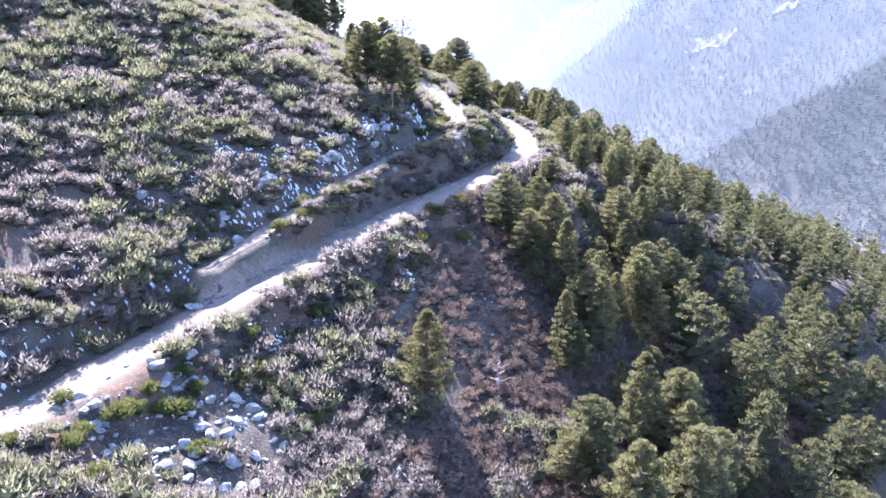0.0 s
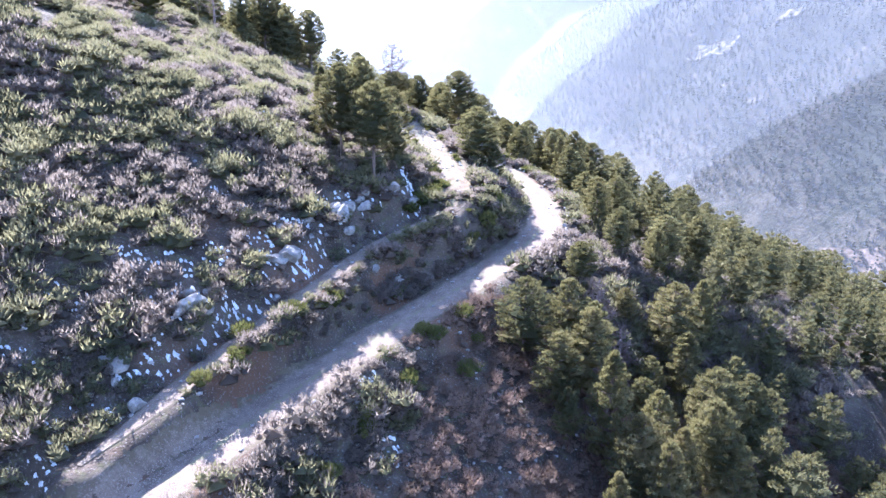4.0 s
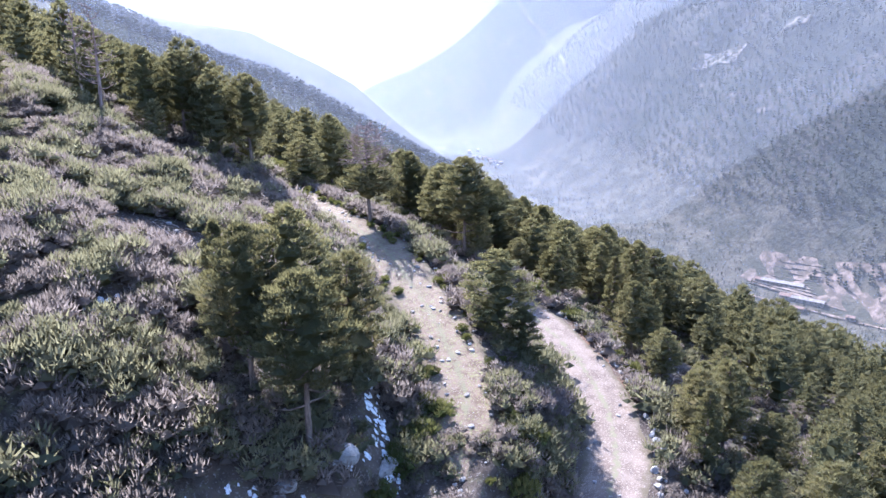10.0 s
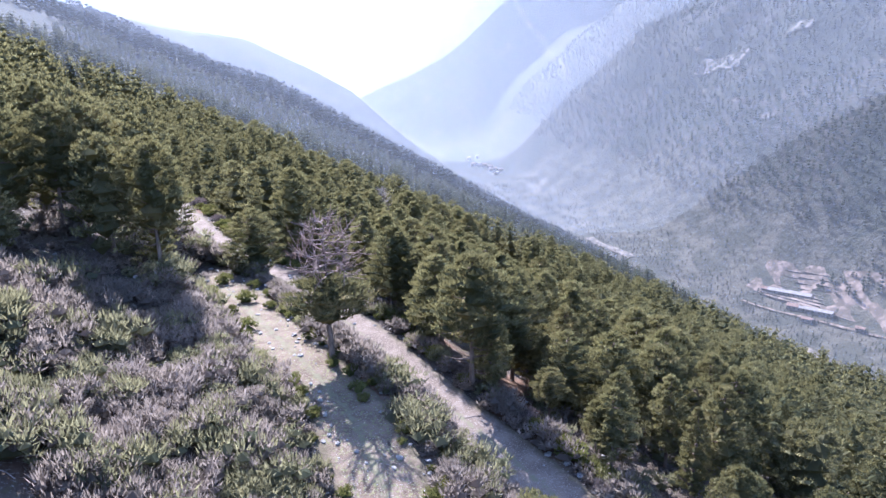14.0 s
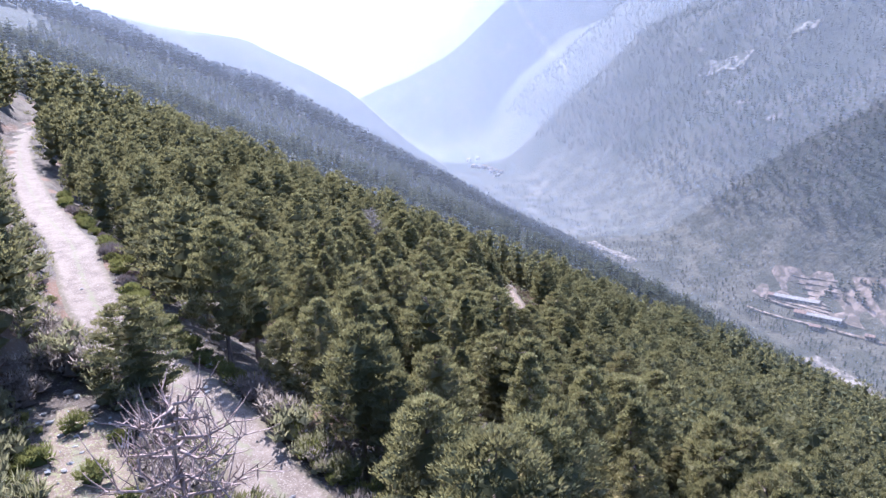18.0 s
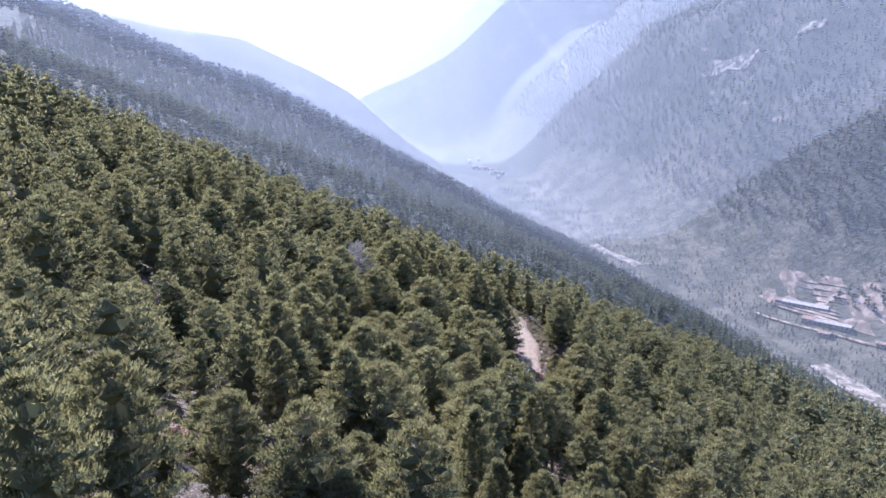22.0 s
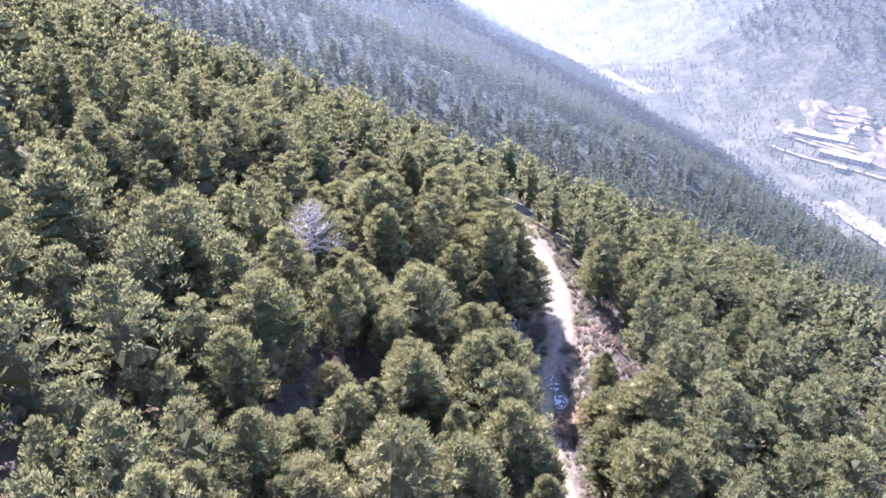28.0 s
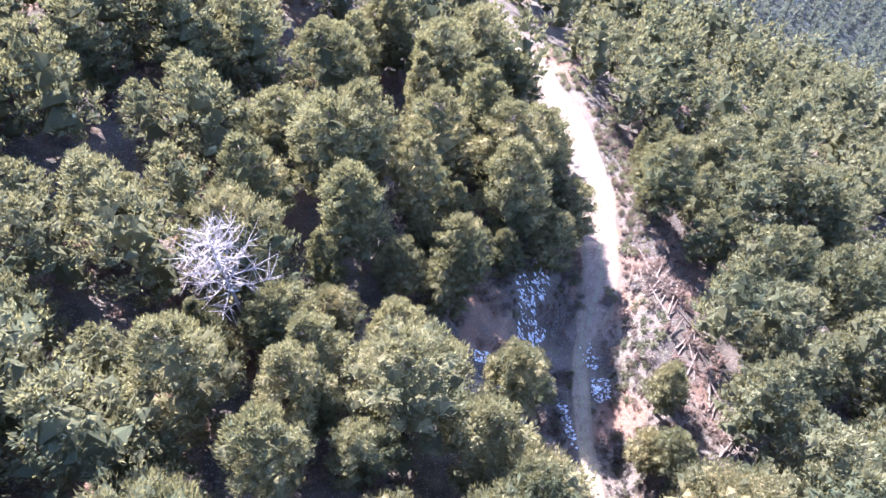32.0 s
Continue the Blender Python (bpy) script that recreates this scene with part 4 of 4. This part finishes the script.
GREEN_SPOTS = ((-21.7, 33.7), (-20.4, 33.7), (-19.4, 37.0), (-18.4, 39.6), (-17.3, 41.9), (-16.2, 41.4), (-13.7, 43.3), (-12.3, 44.6), (-13.7, 37.6), (-18.5, 32.2), (-18.6, 38.2), (-14.1, 47.4), (-11.4, 49.5), (-1.3, 67.4), (-4.8, 59.8), (-6.3, 49.0),
               (-3.6, 46.9), (2.0, 66.5), (-14.2, 58.7), (-12.6, 61.3), (-9.7, 66.2), (-7.6, 68.6), (-10.1, 52.2), (-22.4, 36.9), (-5.4, 40.1), (-22.7, 32.2), (-17.4, 39.0), (-10.1, 66.0), (-8.3, 67.7), (-12.8, 63.4), (2.8, 69.6), (-1.7, 84.4), (0.2, 87.9))
for i, (x, y) in enumerate(GREEN_SPOTS):
    bush(x, y, 0.85 + 0.5 * ((i * 7) % 5) / 4, 0.9 + 0.5 * ((i * 3) % 4) / 3, False, 60 + i, "bright green evergreen bush among the stones" if y < 46 else "rounded green evergreen bush on the bank")
JUNIPER = [bush_mesh(560 + i, M_GREEN) for i in range(3)]
for i, (x, y, size) in enumerate(((-20.8, 98.3, 2.2), (-17.2, 89.6, 2.3), (-12.8, 89.0, 2.0), (-15.4, 98.0, 1.9), (-13.9, 103.3, 1.7), (-20.1, 106.3, 1.9), (-5.6, 84.6, 1.3), (-14.2, 91.6, 2.0), (-18.6, 87.6, 1.7), (-24.6, 95.0, 1.8), (-10.6, 90.0, 1.6))):
    ob = empty("bush", Matrix.LocRotScale((x, y, height_at(x, y) - 0.05), Euler((0, 0, i * 1.9)), (size, size, size * 0.9)), "large dark olive juniper bush on the heather slope", "bush", "junipers on the hillside")
    part("foliage", JUNIPER[i % 3], ob)
    part("stem", STEM, ob)
for i, (x, y) in enumerate(((-18.6, 125.3), (-16.6, 124.0), (-19.2, 123.5), (-16.4, 126.8), (-13.6, 122.8), (-14.2, 119.0), (-12.3, 117.8), (-33.8, 149.3), (-31.6, 147.0), (-36.4, 154.0))):
    bush(x, y, 1.1, 1.0, False, 100 + i, "yellow-green bush on the stony bank above the road")
# the row on the outer verge of the road past the bend, and the edges of the spur
brng = np.random.default_rng(91)
verge = resample(MAIN, 1.0)
tang = np.gradient(verge[:, :2], axis=0)
tang /= np.linalg.norm(tang, axis=1)[:, None]
for i in range(len(verge)):
    x, y = verge[i, :2]
    if 99 < y < 185 and brng.random() < 0.8:
        off = brng.uniform(2.5, 3.6)
        size = float(brng.uniform(0.8, 1.5))
        bush(float(x + tang[i, 1] * off), float(y - tang[i, 0] * off), size, size * 0.95, brng.random() < 0.15, i, "low green bush on the outer verge of the road")
    if 100 < y < 150 and brng.random() < 0.6:
        off = -brng.uniform(2.5, 3.4)
        size = float(brng.uniform(0.5, 0.9))
        bush(float(x + tang[i, 1] * off), float(y - tang[i, 0] * off), size, size, brng.random() < 0.4, i, "low bush on the inner bank of the road")
verge = resample(SPUR_PATH, 1.0)
for i in range(len(verge)):
    for sgn in (-1, 1):
        if brng.random() < 0.8:
            off, size = brng.uniform(1.3, 3.4), float(brng.uniform(0.35, 0.8))
            bush(float(verge[i, 0] + sgn * off), float(verge[i, 1]), size, size, False, i, "low yellow-green bush in the dry grass of the spur")


# ---- stones ----
def stone_mesh(seed, flat=0.7):
    """A broken, angular stone."""
    rng = np.random.default_rng(seed)
    bm = bmesh.new()
    bmesh.ops.create_icosphere(bm, subdivisions=2, radius=1.0)
    for _ in range(12):
        d = Vector(rng.normal(size=3)).normalized()
        cut = rng.uniform(0.42, 0.72)
        for v in bm.verts:
            over = v.co.dot(d) - cut
            if over > 0:
                v.co -= d * over
    for v in bm.verts:
        v.co = Vector((v.co.x * 1.15, v.co.y * 0.85, v.co.z * flat)) + Vector(rng.normal(size=3)) * 0.02
    me = bpy.data.meshes.new("stone")
    bm.to_mesh(me)
    bm.free()
    me.materials.append(M_ROCK)
    return me


STONES = [stone_mesh(600 + i, (0.7, 0.55, 0.9, 0.6, 0.75, 0.5, 0.8, 0.65)[i]) for i in range(8)]


def stone(x, y, size, seed, label, group):
    ob = new("rock", STONES[seed % 8])
    rng = np.random.default_rng(seed)
    ob.matrix_world = Matrix.LocRotScale((x, y, height_at(x, y) + size * 0.22), Euler((rng.uniform(-0.3, 0.3), rng.uniform(-0.3, 0.3), rng.uniform(0, 6.28))), (size, size, size))
    return tagged(ob, label, "rock", group)


stone(-18.9, 49.9, 0.75, 1, "flat pale boulder lying at the road's edge", "boulders by the road")
for i, (x, y, size) in enumerate(((-18.6, 41.2, 0.75), (-17.2, 43.4, 0.85), (-16.6, 42.2, 0.55), (-15.9, 44.8, 0.5), (-12.6, 41.8, 0.6), (-11.2, 41.2, 0.5), (-10.4, 42.6, 0.55), (-13.7, 39.0, 0.6), (-15.0, 37.0, 0.55), (-16.2, 35.4, 0.6))):
    stone(x, y, size, 20 + i, "large grey boulder on the bank below the road", "boulders by the road")
for i, (x, y, size) in enumerate(((-7.6, 78.2, 0.75), (-8.6, 77.2, 0.6), (-6.8, 79.2, 0.55), (-10.2, 75.9, 0.6), (-12.2, 73.4, 0.5), (-5.2, 81.2, 0.5), (-21.5, 62.0, 0.6), (-24.0, 58.4, 0.6))):
    stone(x, y, size, 40 + i, "grey rock slab jutting from the cut bank", "rock outcrops")
for i, (x, y, size) in enumerate(((-11.3, 71.3, 1.2), (-11.9, 70.4, 0.95), (-16.1, 63.9, 1.15), (-8.0, 76.8, 1.25), (-8.7, 77.3, 0.9), (-7.4, 76.3, 0.9), (-3.3, 74.5, 0.7), (-16.6, 63.3, 0.85), (-5.0, 73.2, 0.6), (-25.0, 56.9, 1.0), (-30.3, 59.3, 1.1), (-6.3, 78.7, 0.9))):
    stone(x, y, size, 340 + i, "large grey rock slab standing out of the hillside", "rock outcrops")
rrng = np.random.default_rng(92)
cut = resample(UPPER, 1.0)
for i in range(22):
    x, y, _ = cut[int(rrng.integers(4, len(cut)))]
    off = float(rrng.uniform(1.8, 5.0))
    stone(float(x - 0.87 * off), float(y + 0.5 * off + rrng.normal()), float(rrng.uniform(0.3, 0.85)), 300 + i, "grey rock slab jutting from the cut bank", "rock outcrops")
for i in range(92):
    cx_, cy_, rx_, ry_ = RUBBLE[0 if i % 4 else 1]
    a, r = rrng.uniform(0, 6.28), rrng.random() ** 0.6
    stone(float(cx_ + rx_ * r * math.cos(a)), float(cy_ + ry_ * r * math.sin(a)), float(0.22 + 0.44 * rrng.random() ** 2.0), 60 + i, "broken pale grey stone in the rubble below the road", "rubble below the road")
edge = resample(MAIN, 0.6)
tang = np.gradient(edge[:, :2], axis=0)
tang /= np.linalg.norm(tang, axis=1)[:, None]
for i in range(len(edge)):
    x, y = edge[i, :2]
    if 80 < y < 112 or (134 < y < 156 and i % 2):
        for _ in range(2):
            off = rrng.uniform(2.1, 3.3)
            stone(float(x + tang[i, 1] * off), float(y - tang[i, 0] * off), float(rrng.uniform(0.12, 0.38)), 200 + i, "pale stone in the row on the road's outer edge", "stones along the road's edge")

# small stones strewn over the slopes and the roads
px, py, prng = scatter(-36, 30, 28, 150, 0.62, 13)
dm, _, sd = along(px, py, MAIN)
chance = np.where(dm < 2.2, 0.05, np.where((sd > 0) & (dm < 14) & (py < 76), 0.3, np.where(along(px, py, SPUR_PATH)[0] < 3.2, 0.28, np.where(in_rubble(px, py, 1.15), 0.85, np.where(dm < 7, 0.14, np.where(np.hypot(px + 16.5, py - 95.2) < 4.5, 0.22, 0.05))))))
keep = (prng.random(px.size) < chance) & seen_from_path(px, py, 5)
px, py = px[keep], py[keep]
PEB = []
for i in range(4):
    bm = bmesh.new()
    bmesh.ops.create_icosphere(bm, subdivisions=1, radius=1.0)
    jig = np.random.default_rng(640 + i)
    pts = {v.index: np.array(v.co) * np.array([1.1, 0.85, 0.6]) * jig.uniform(0.75, 1.15) for v in bm.verts}
    PEB.append(np.concatenate([[pts[v.index] for v in f.verts] for f in bm.faces]))
    bm.free()
n = px.size
stuff("stones", replicate(PEB, px, py, height(px, py) + 0.05, prng.uniform(0.05, 0.24, n) * np.where(in_rubble(px, py, 1.15), 1.35, 1.0), np.ones(n), prng.uniform(0, 6.28, n), prng.integers(0, 4, n)), M_ROCK, "small grey stones strewn over the slope and road", "stones")


# ---- snow ----
def snow(x, y, r, rng):
    """Thin ragged patches that hug the ground: a middle, a ring and an uneven rim."""
    n, k = x.size, 11
    a = np.arange(k) / k * 6.2832 + rng.uniform(0, 6.28, (n, 1))
    rad = r[:, None] * rng.uniform(0.35, 1.2, (n, k))
    rings = []
    for share, lift in ((0.55, 0.13), (1.0, 0.02)):
        rx, ry = x[:, None] + rad * share * np.cos(a) * 1.25, y[:, None] + rad * share * np.sin(a)
        rings.append(np.stack([rx, ry, height(rx, ry) + lift], 2))
    top = np.broadcast_to(np.stack([x, y, height(x, y) + 0.15], 1)[:, None, :], rings[0].shape)
    p, q = rings
    p2, q2 = np.roll(p, -1, 1), np.roll(q, -1, 1)
    tris = [np.stack(f, 2).reshape(-1, 3) for f in ((top, p, p2), (p, q, q2), (p, q2, p2))]
    return np.concatenate(tris)


stuff("snow", snow(fl[:, 0], fl[:, 1], fl[:, 2], nrng), M_SNOW, "broken patches of old snow lying in the shade", "snow")


# ---- felled poles and brushwood ----
def pole(x, y, long, thick, turn, tip, label, group, material, name="log"):
    """A slightly crooked pole that lies on the slope."""
    rng = np.random.default_rng(int(abs(x * 31 + y * 17) * 10))
    c, s_ = math.cos(turn), math.sin(turn)
    pts = []
    for k in np.linspace(0, 1, 6):
        q = (k - 0.5) * long
        gx_, gy_ = x + c * q, y + s_ * q
        pts.append(np.array([gx_, gy_, height_at(gx_, gy_) + thick * 0.7 + tip * k + rng.normal() * 0.03]))
    v, f = tube(pts, [thick * (1 - 0.5 * k) for k in np.linspace(0, 1, 6)], 7)
    return tagged(new(name, mesh_of(name, v, f, material, True)), label, "log", group)


lrng = np.random.default_rng(93)
for i in range(34):
    y = 216 + 25 * (i + lrng.random()) / 34
    x = 21.2 + (238 - y) * 0.2 + lrng.normal() * 0.9
    along_bank = i % 3 == 0
    pole(float(x), float(y), float(lrng.uniform(2.6, 5.5)), float(lrng.uniform(0.07, 0.13)), float((1.95 if along_bank else 0.9) + lrng.normal() * 0.25), float(lrng.uniform(0.05, 0.6)),
         "dark felled pine pole lying on the sandy bank", "felled poles", M_BARK)
for i in range(60):
    x, y = -17.0 + lrng.normal() * 3.0, 96.8 + lrng.normal() * 3.0
    pole(float(x), float(y), float(lrng.uniform(0.5, 2.0)), float(lrng.uniform(0.015, 0.04)), float(lrng.uniform(0, 6.28)), float(lrng.uniform(0, 0.3)), "bleached dry branch lying among the scrub", "dry branches", M_DEAD, "dry_branch")


# ---- the valley ----
def drape(name, line, half, lift, material, label, category="riverbed", seed=0, step=8.0):
    p = resample([(x, y, 0) for x, y in line], step)
    t = np.gradient(p[:, :2], axis=0)
    t /= np.linalg.norm(t, axis=1)[:, None]
    k = np.linspace(-1, 1, 7)
    wide = half * (1 + 0.45 * wander(p[:, 0], p[:, 1], half * 3, 70 + seed))[:, None] * k[None, :]
    xy = p[:, None, :2] + np.stack([t[:, 1], -t[:, 0]], 1)[:, None, :] * wide[:, :, None]
    z = height(xy[..., 0], xy[..., 1]) + lift
    ob = new(name, mesh_of(name, np.concatenate([xy, z[..., None]], 2).reshape(-1, 3), sheet(7, len(p)), material, True))
    return tagged(ob, label, category, kind="structure")


M_GRAVEL = mat_plain("river_gravel", (0.06, 0.052, 0.041), (0.165, 0.138, 0.112), 0.12, 0.9)
M_EARTH = mat_plain("bare_earth", (0.075, 0.058, 0.043), (0.19, 0.142, 0.112), 0.09, 0.95)
M_SCREE = mat_plain("pale_scree", (0.03, 0.032, 0.022), (0.12, 0.105, 0.09), 0.06, 0.95)
drape("riverbed", [(float(np.interp(y, RIVER_Y, RIVER_X)), y) for y in range(1170, 1300, 20)], 9, 1.6, M_GRAVEL, "pale gravel bed of the river higher up the valley", "river", 8)
drape("riverbed", [(float(np.interp(y, RIVER_Y, RIVER_X)), y) for y in range(640, 900, 20)], 13, 1.6, M_GRAVEL, "wide pale gravel bed of the river in the valley", "river", 1)
tx, ty, trng = scatter(60, 660, 700, 1750, 7, 20)
tu = tx - np.interp(ty, RIVER_Y, RIVER_X)
keep = (((tu > -60) & (tu < -8)) | ((tu > 9) & (tu < 42)) | ((tu > 42) & (tu < 215) & (trng.random(tx.size) < 0.6))) & (trng.random(tx.size) < 0.8) & (np.hypot((tx - 505 + (ty - 985) * 0.6) / 42, (ty - 975) / 95) > 1)
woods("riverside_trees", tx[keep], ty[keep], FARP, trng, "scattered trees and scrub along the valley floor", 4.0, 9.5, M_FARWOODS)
drape("road", [(585, 800), (535, 885), (500, 920), (448, 968), (405, 1010)], 2.0, 2.0, M_EARTH, "thin pale road along the valley floor", "road", 2)
drape("field", [(455, 1062), (480, 1030), (515, 985), (560, 930), (590, 880)], 34, 1.2, M_EARTH, "bare terraced farm ground on the valley side", "field", 3)
drape("clearing", [(548, 1636), (585, 1590), (612, 1550)], 18, 3.0, M_SCREE, "pale bare clearing in the forest across the valley", "clearing", 4)
drape("clearing", [(672, 1512), (684, 1492), (700, 1462)], 9, 3.0, M_SCREE, "small pale clearing in the forest across the valley", "clearing", 5)
drape("scree_gully", [(332, 2040), (340, 2150), (344, 2268), (341, 2400), (335, 2513), (301, 2540), (260, 2592), (240, 2640)], 3.1, 6.0, M_SCREE, "long pale scree gully down the far mountain", "gully", 6, 25.0)
M_ROOF, M_ROOFW, M_WALL = mat_plain("roof_tiles", (0.12, 0.075, 0.056), (0.17, 0.11, 0.086), 0.5), mat_plain("pale_roof_sheet", (0.15, 0.138, 0.128), (0.22, 0.2, 0.185), 0.3), mat_plain("plaster", (0.15, 0.125, 0.105), (0.23, 0.195, 0.165), 0.4)
M_DRYWALL = mat_plain("dry_stone_wall", (0.085, 0.07, 0.055), (0.17, 0.14, 0.115), 0.6, 0.95)
M_PANE = mat_plain("dark_window", (0.03, 0.035, 0.04), (0.05, 0.055, 0.06), 1.0, 0.2)


def box_mesh(name, sx, sy, z0, z1, material):
    bm = bmesh.new()
    bmesh.ops.create_cube(bm, size=1.0)
    for v in bm.verts:
        v.co = Vector((v.co.x * sx, v.co.y * sy, z0 if v.co.z < 0 else z1))
    bmesh.ops.bevel(bm, geom=bm.edges[:], offset=0.06, segments=1, affect="EDGES")
    me = bpy.data.meshes.new(name)
    bm.to_mesh(me)
    bm.free()
    me.materials.append(material)
    return me


def gable_mesh(long, wide, z0, rise, material, over=0.8):
    a, b = long / 2 + over, wide / 2 + over
    v = [(-a, -b, z0), (a, -b, z0), (a, 0, z0 + rise), (-a, 0, z0 + rise), (a, b, z0), (-a, b, z0)]
    v += [(x, y, z - 0.35) for x, y, z in v]
    f = [(0, 1, 2, 3), (3, 2, 4, 5), (7, 6, 9, 8), (8, 9, 11, 10), (0, 6, 7, 1), (5, 4, 10, 11), (0, 3, 9, 6), (3, 5, 11, 9), (1, 7, 8, 2), (2, 8, 10, 4)]
    return mesh_of("roof", v, f, material)


def building(name, x, y, turn, long, wide, tall, roof, label, group):
    ob = empty(name, pose(x, y, height_at(x, y) + 0.5, 0, 0, turn), label, "building", group)
    part("wall", box_mesh("wall", long, wide, -4, tall, M_WALL), ob)
    part("roof", gable_mesh(long, wide, tall, wide * 0.22, roof), ob)
    count = max(2, int(long / 6))
    pane = box_mesh("window", 1.6, 0.2, 1.0, min(2.2, tall - 0.4), M_PANE)
    for i in range(count):
        for side in (-1, 1):
            w = part("window", pane, ob)
            w.location = ((i + 0.5) / count * long - long / 2, side * wide / 2, 0)
    return ob


for x, y, long, wide, roof in ((479, 1009, 56, 11, M_ROOFW), (459, 1027, 20, 10, M_ROOF), (488, 957, 44, 10, M_ROOFW), (468, 975, 14, 12, M_ROOF), (520, 905, 10, 8, M_ROOF), (470, 940, 12, 8, M_ROOF)):
    building("farm_shed", x, y, -40, long, wide, 4.0, roof, "long low farm shed with a pale sheet roof" if roof is M_ROOFW else "small farm building with a tiled roof", "farm sheds in the valley")
# Added houses that stand in for a pale strip of riverbed up the valley.
vrng = np.random.default_rng(94)
for i in range(11):
    y = float(vrng.uniform(1820, 2050))
    x = float(np.interp(y, RIVER_Y, RIVER_X) + vrng.uniform(22, 75))
    building("house", x, y, float(vrng.uniform(0, 90)), float(vrng.uniform(9, 15)), float(vrng.uniform(7, 10)), float(vrng.uniform(4, 7)), M_ROOF if vrng.random() < 0.6 else M_ROOFW, "small added house with a pitched roof, in place of a pale riverbed strip", "village houses")
# stone terrace walls round the farm
for i in range(9):
    off = -34 + i * 8.5
    line = [(462 + off * 0.75 + q * 0.62, 1040 + off * 0.45 - q * 0.72) for q in (0, 30, 60, 90)]
    for (ax_, ay_), (bx_, by_) in zip(line[:-1], line[1:]):
        cxm, cym = (ax_ + bx_) / 2, (ay_ + by_) / 2
        w = new("terrace_wall", box_mesh("terrace_wall", math.hypot(bx_ - ax_, by_ - ay_), 0.8, -2, 2.6, M_DRYWALL))
        w.matrix_world = pose(cxm, cym, height_at(cxm, cym), 0, 0, math.degrees(math.atan2(by_ - ay_, bx_ - ax_)))
        tagged(w, "dry stone terrace wall on the farm ground", "wall", "terrace walls")


# ---- sheets that imitate haze ----
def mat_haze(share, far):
    m = Mat("haze_sheet")
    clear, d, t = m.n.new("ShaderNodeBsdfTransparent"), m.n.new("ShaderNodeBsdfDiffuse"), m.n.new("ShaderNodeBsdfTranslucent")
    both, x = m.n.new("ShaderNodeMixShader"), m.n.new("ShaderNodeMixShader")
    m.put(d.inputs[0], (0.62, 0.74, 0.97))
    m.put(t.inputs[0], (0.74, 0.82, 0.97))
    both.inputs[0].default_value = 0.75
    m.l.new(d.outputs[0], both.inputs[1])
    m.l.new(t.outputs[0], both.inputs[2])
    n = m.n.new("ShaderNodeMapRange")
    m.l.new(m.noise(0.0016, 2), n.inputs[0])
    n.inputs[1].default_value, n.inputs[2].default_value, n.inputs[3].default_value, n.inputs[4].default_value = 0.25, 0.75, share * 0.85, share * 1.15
    # More opaque on the left, to imitate haze glowing brighter towards the sun.
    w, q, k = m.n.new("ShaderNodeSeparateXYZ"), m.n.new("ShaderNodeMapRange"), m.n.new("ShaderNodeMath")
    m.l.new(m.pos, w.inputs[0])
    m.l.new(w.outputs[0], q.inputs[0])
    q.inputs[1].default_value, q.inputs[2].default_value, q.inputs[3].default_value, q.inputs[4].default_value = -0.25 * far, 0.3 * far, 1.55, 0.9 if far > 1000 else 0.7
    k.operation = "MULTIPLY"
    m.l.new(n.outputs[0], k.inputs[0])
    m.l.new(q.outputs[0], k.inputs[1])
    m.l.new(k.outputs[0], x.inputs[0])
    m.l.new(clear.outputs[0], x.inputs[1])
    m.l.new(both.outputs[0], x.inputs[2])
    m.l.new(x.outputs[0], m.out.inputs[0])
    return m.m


# translucent sheets set across the valley to imitate haze, ever thicker with distance
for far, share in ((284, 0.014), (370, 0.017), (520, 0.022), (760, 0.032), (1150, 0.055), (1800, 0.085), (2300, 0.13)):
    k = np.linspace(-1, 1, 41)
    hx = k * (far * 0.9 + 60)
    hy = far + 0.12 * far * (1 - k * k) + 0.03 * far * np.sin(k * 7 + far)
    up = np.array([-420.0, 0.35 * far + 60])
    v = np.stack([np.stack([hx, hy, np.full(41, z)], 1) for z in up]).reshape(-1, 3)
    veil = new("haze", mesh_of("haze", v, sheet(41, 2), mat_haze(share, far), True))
    tagged(veil, "thin bluish translucent sheet that imitates haze across the valley", "haze", kind="stuff")
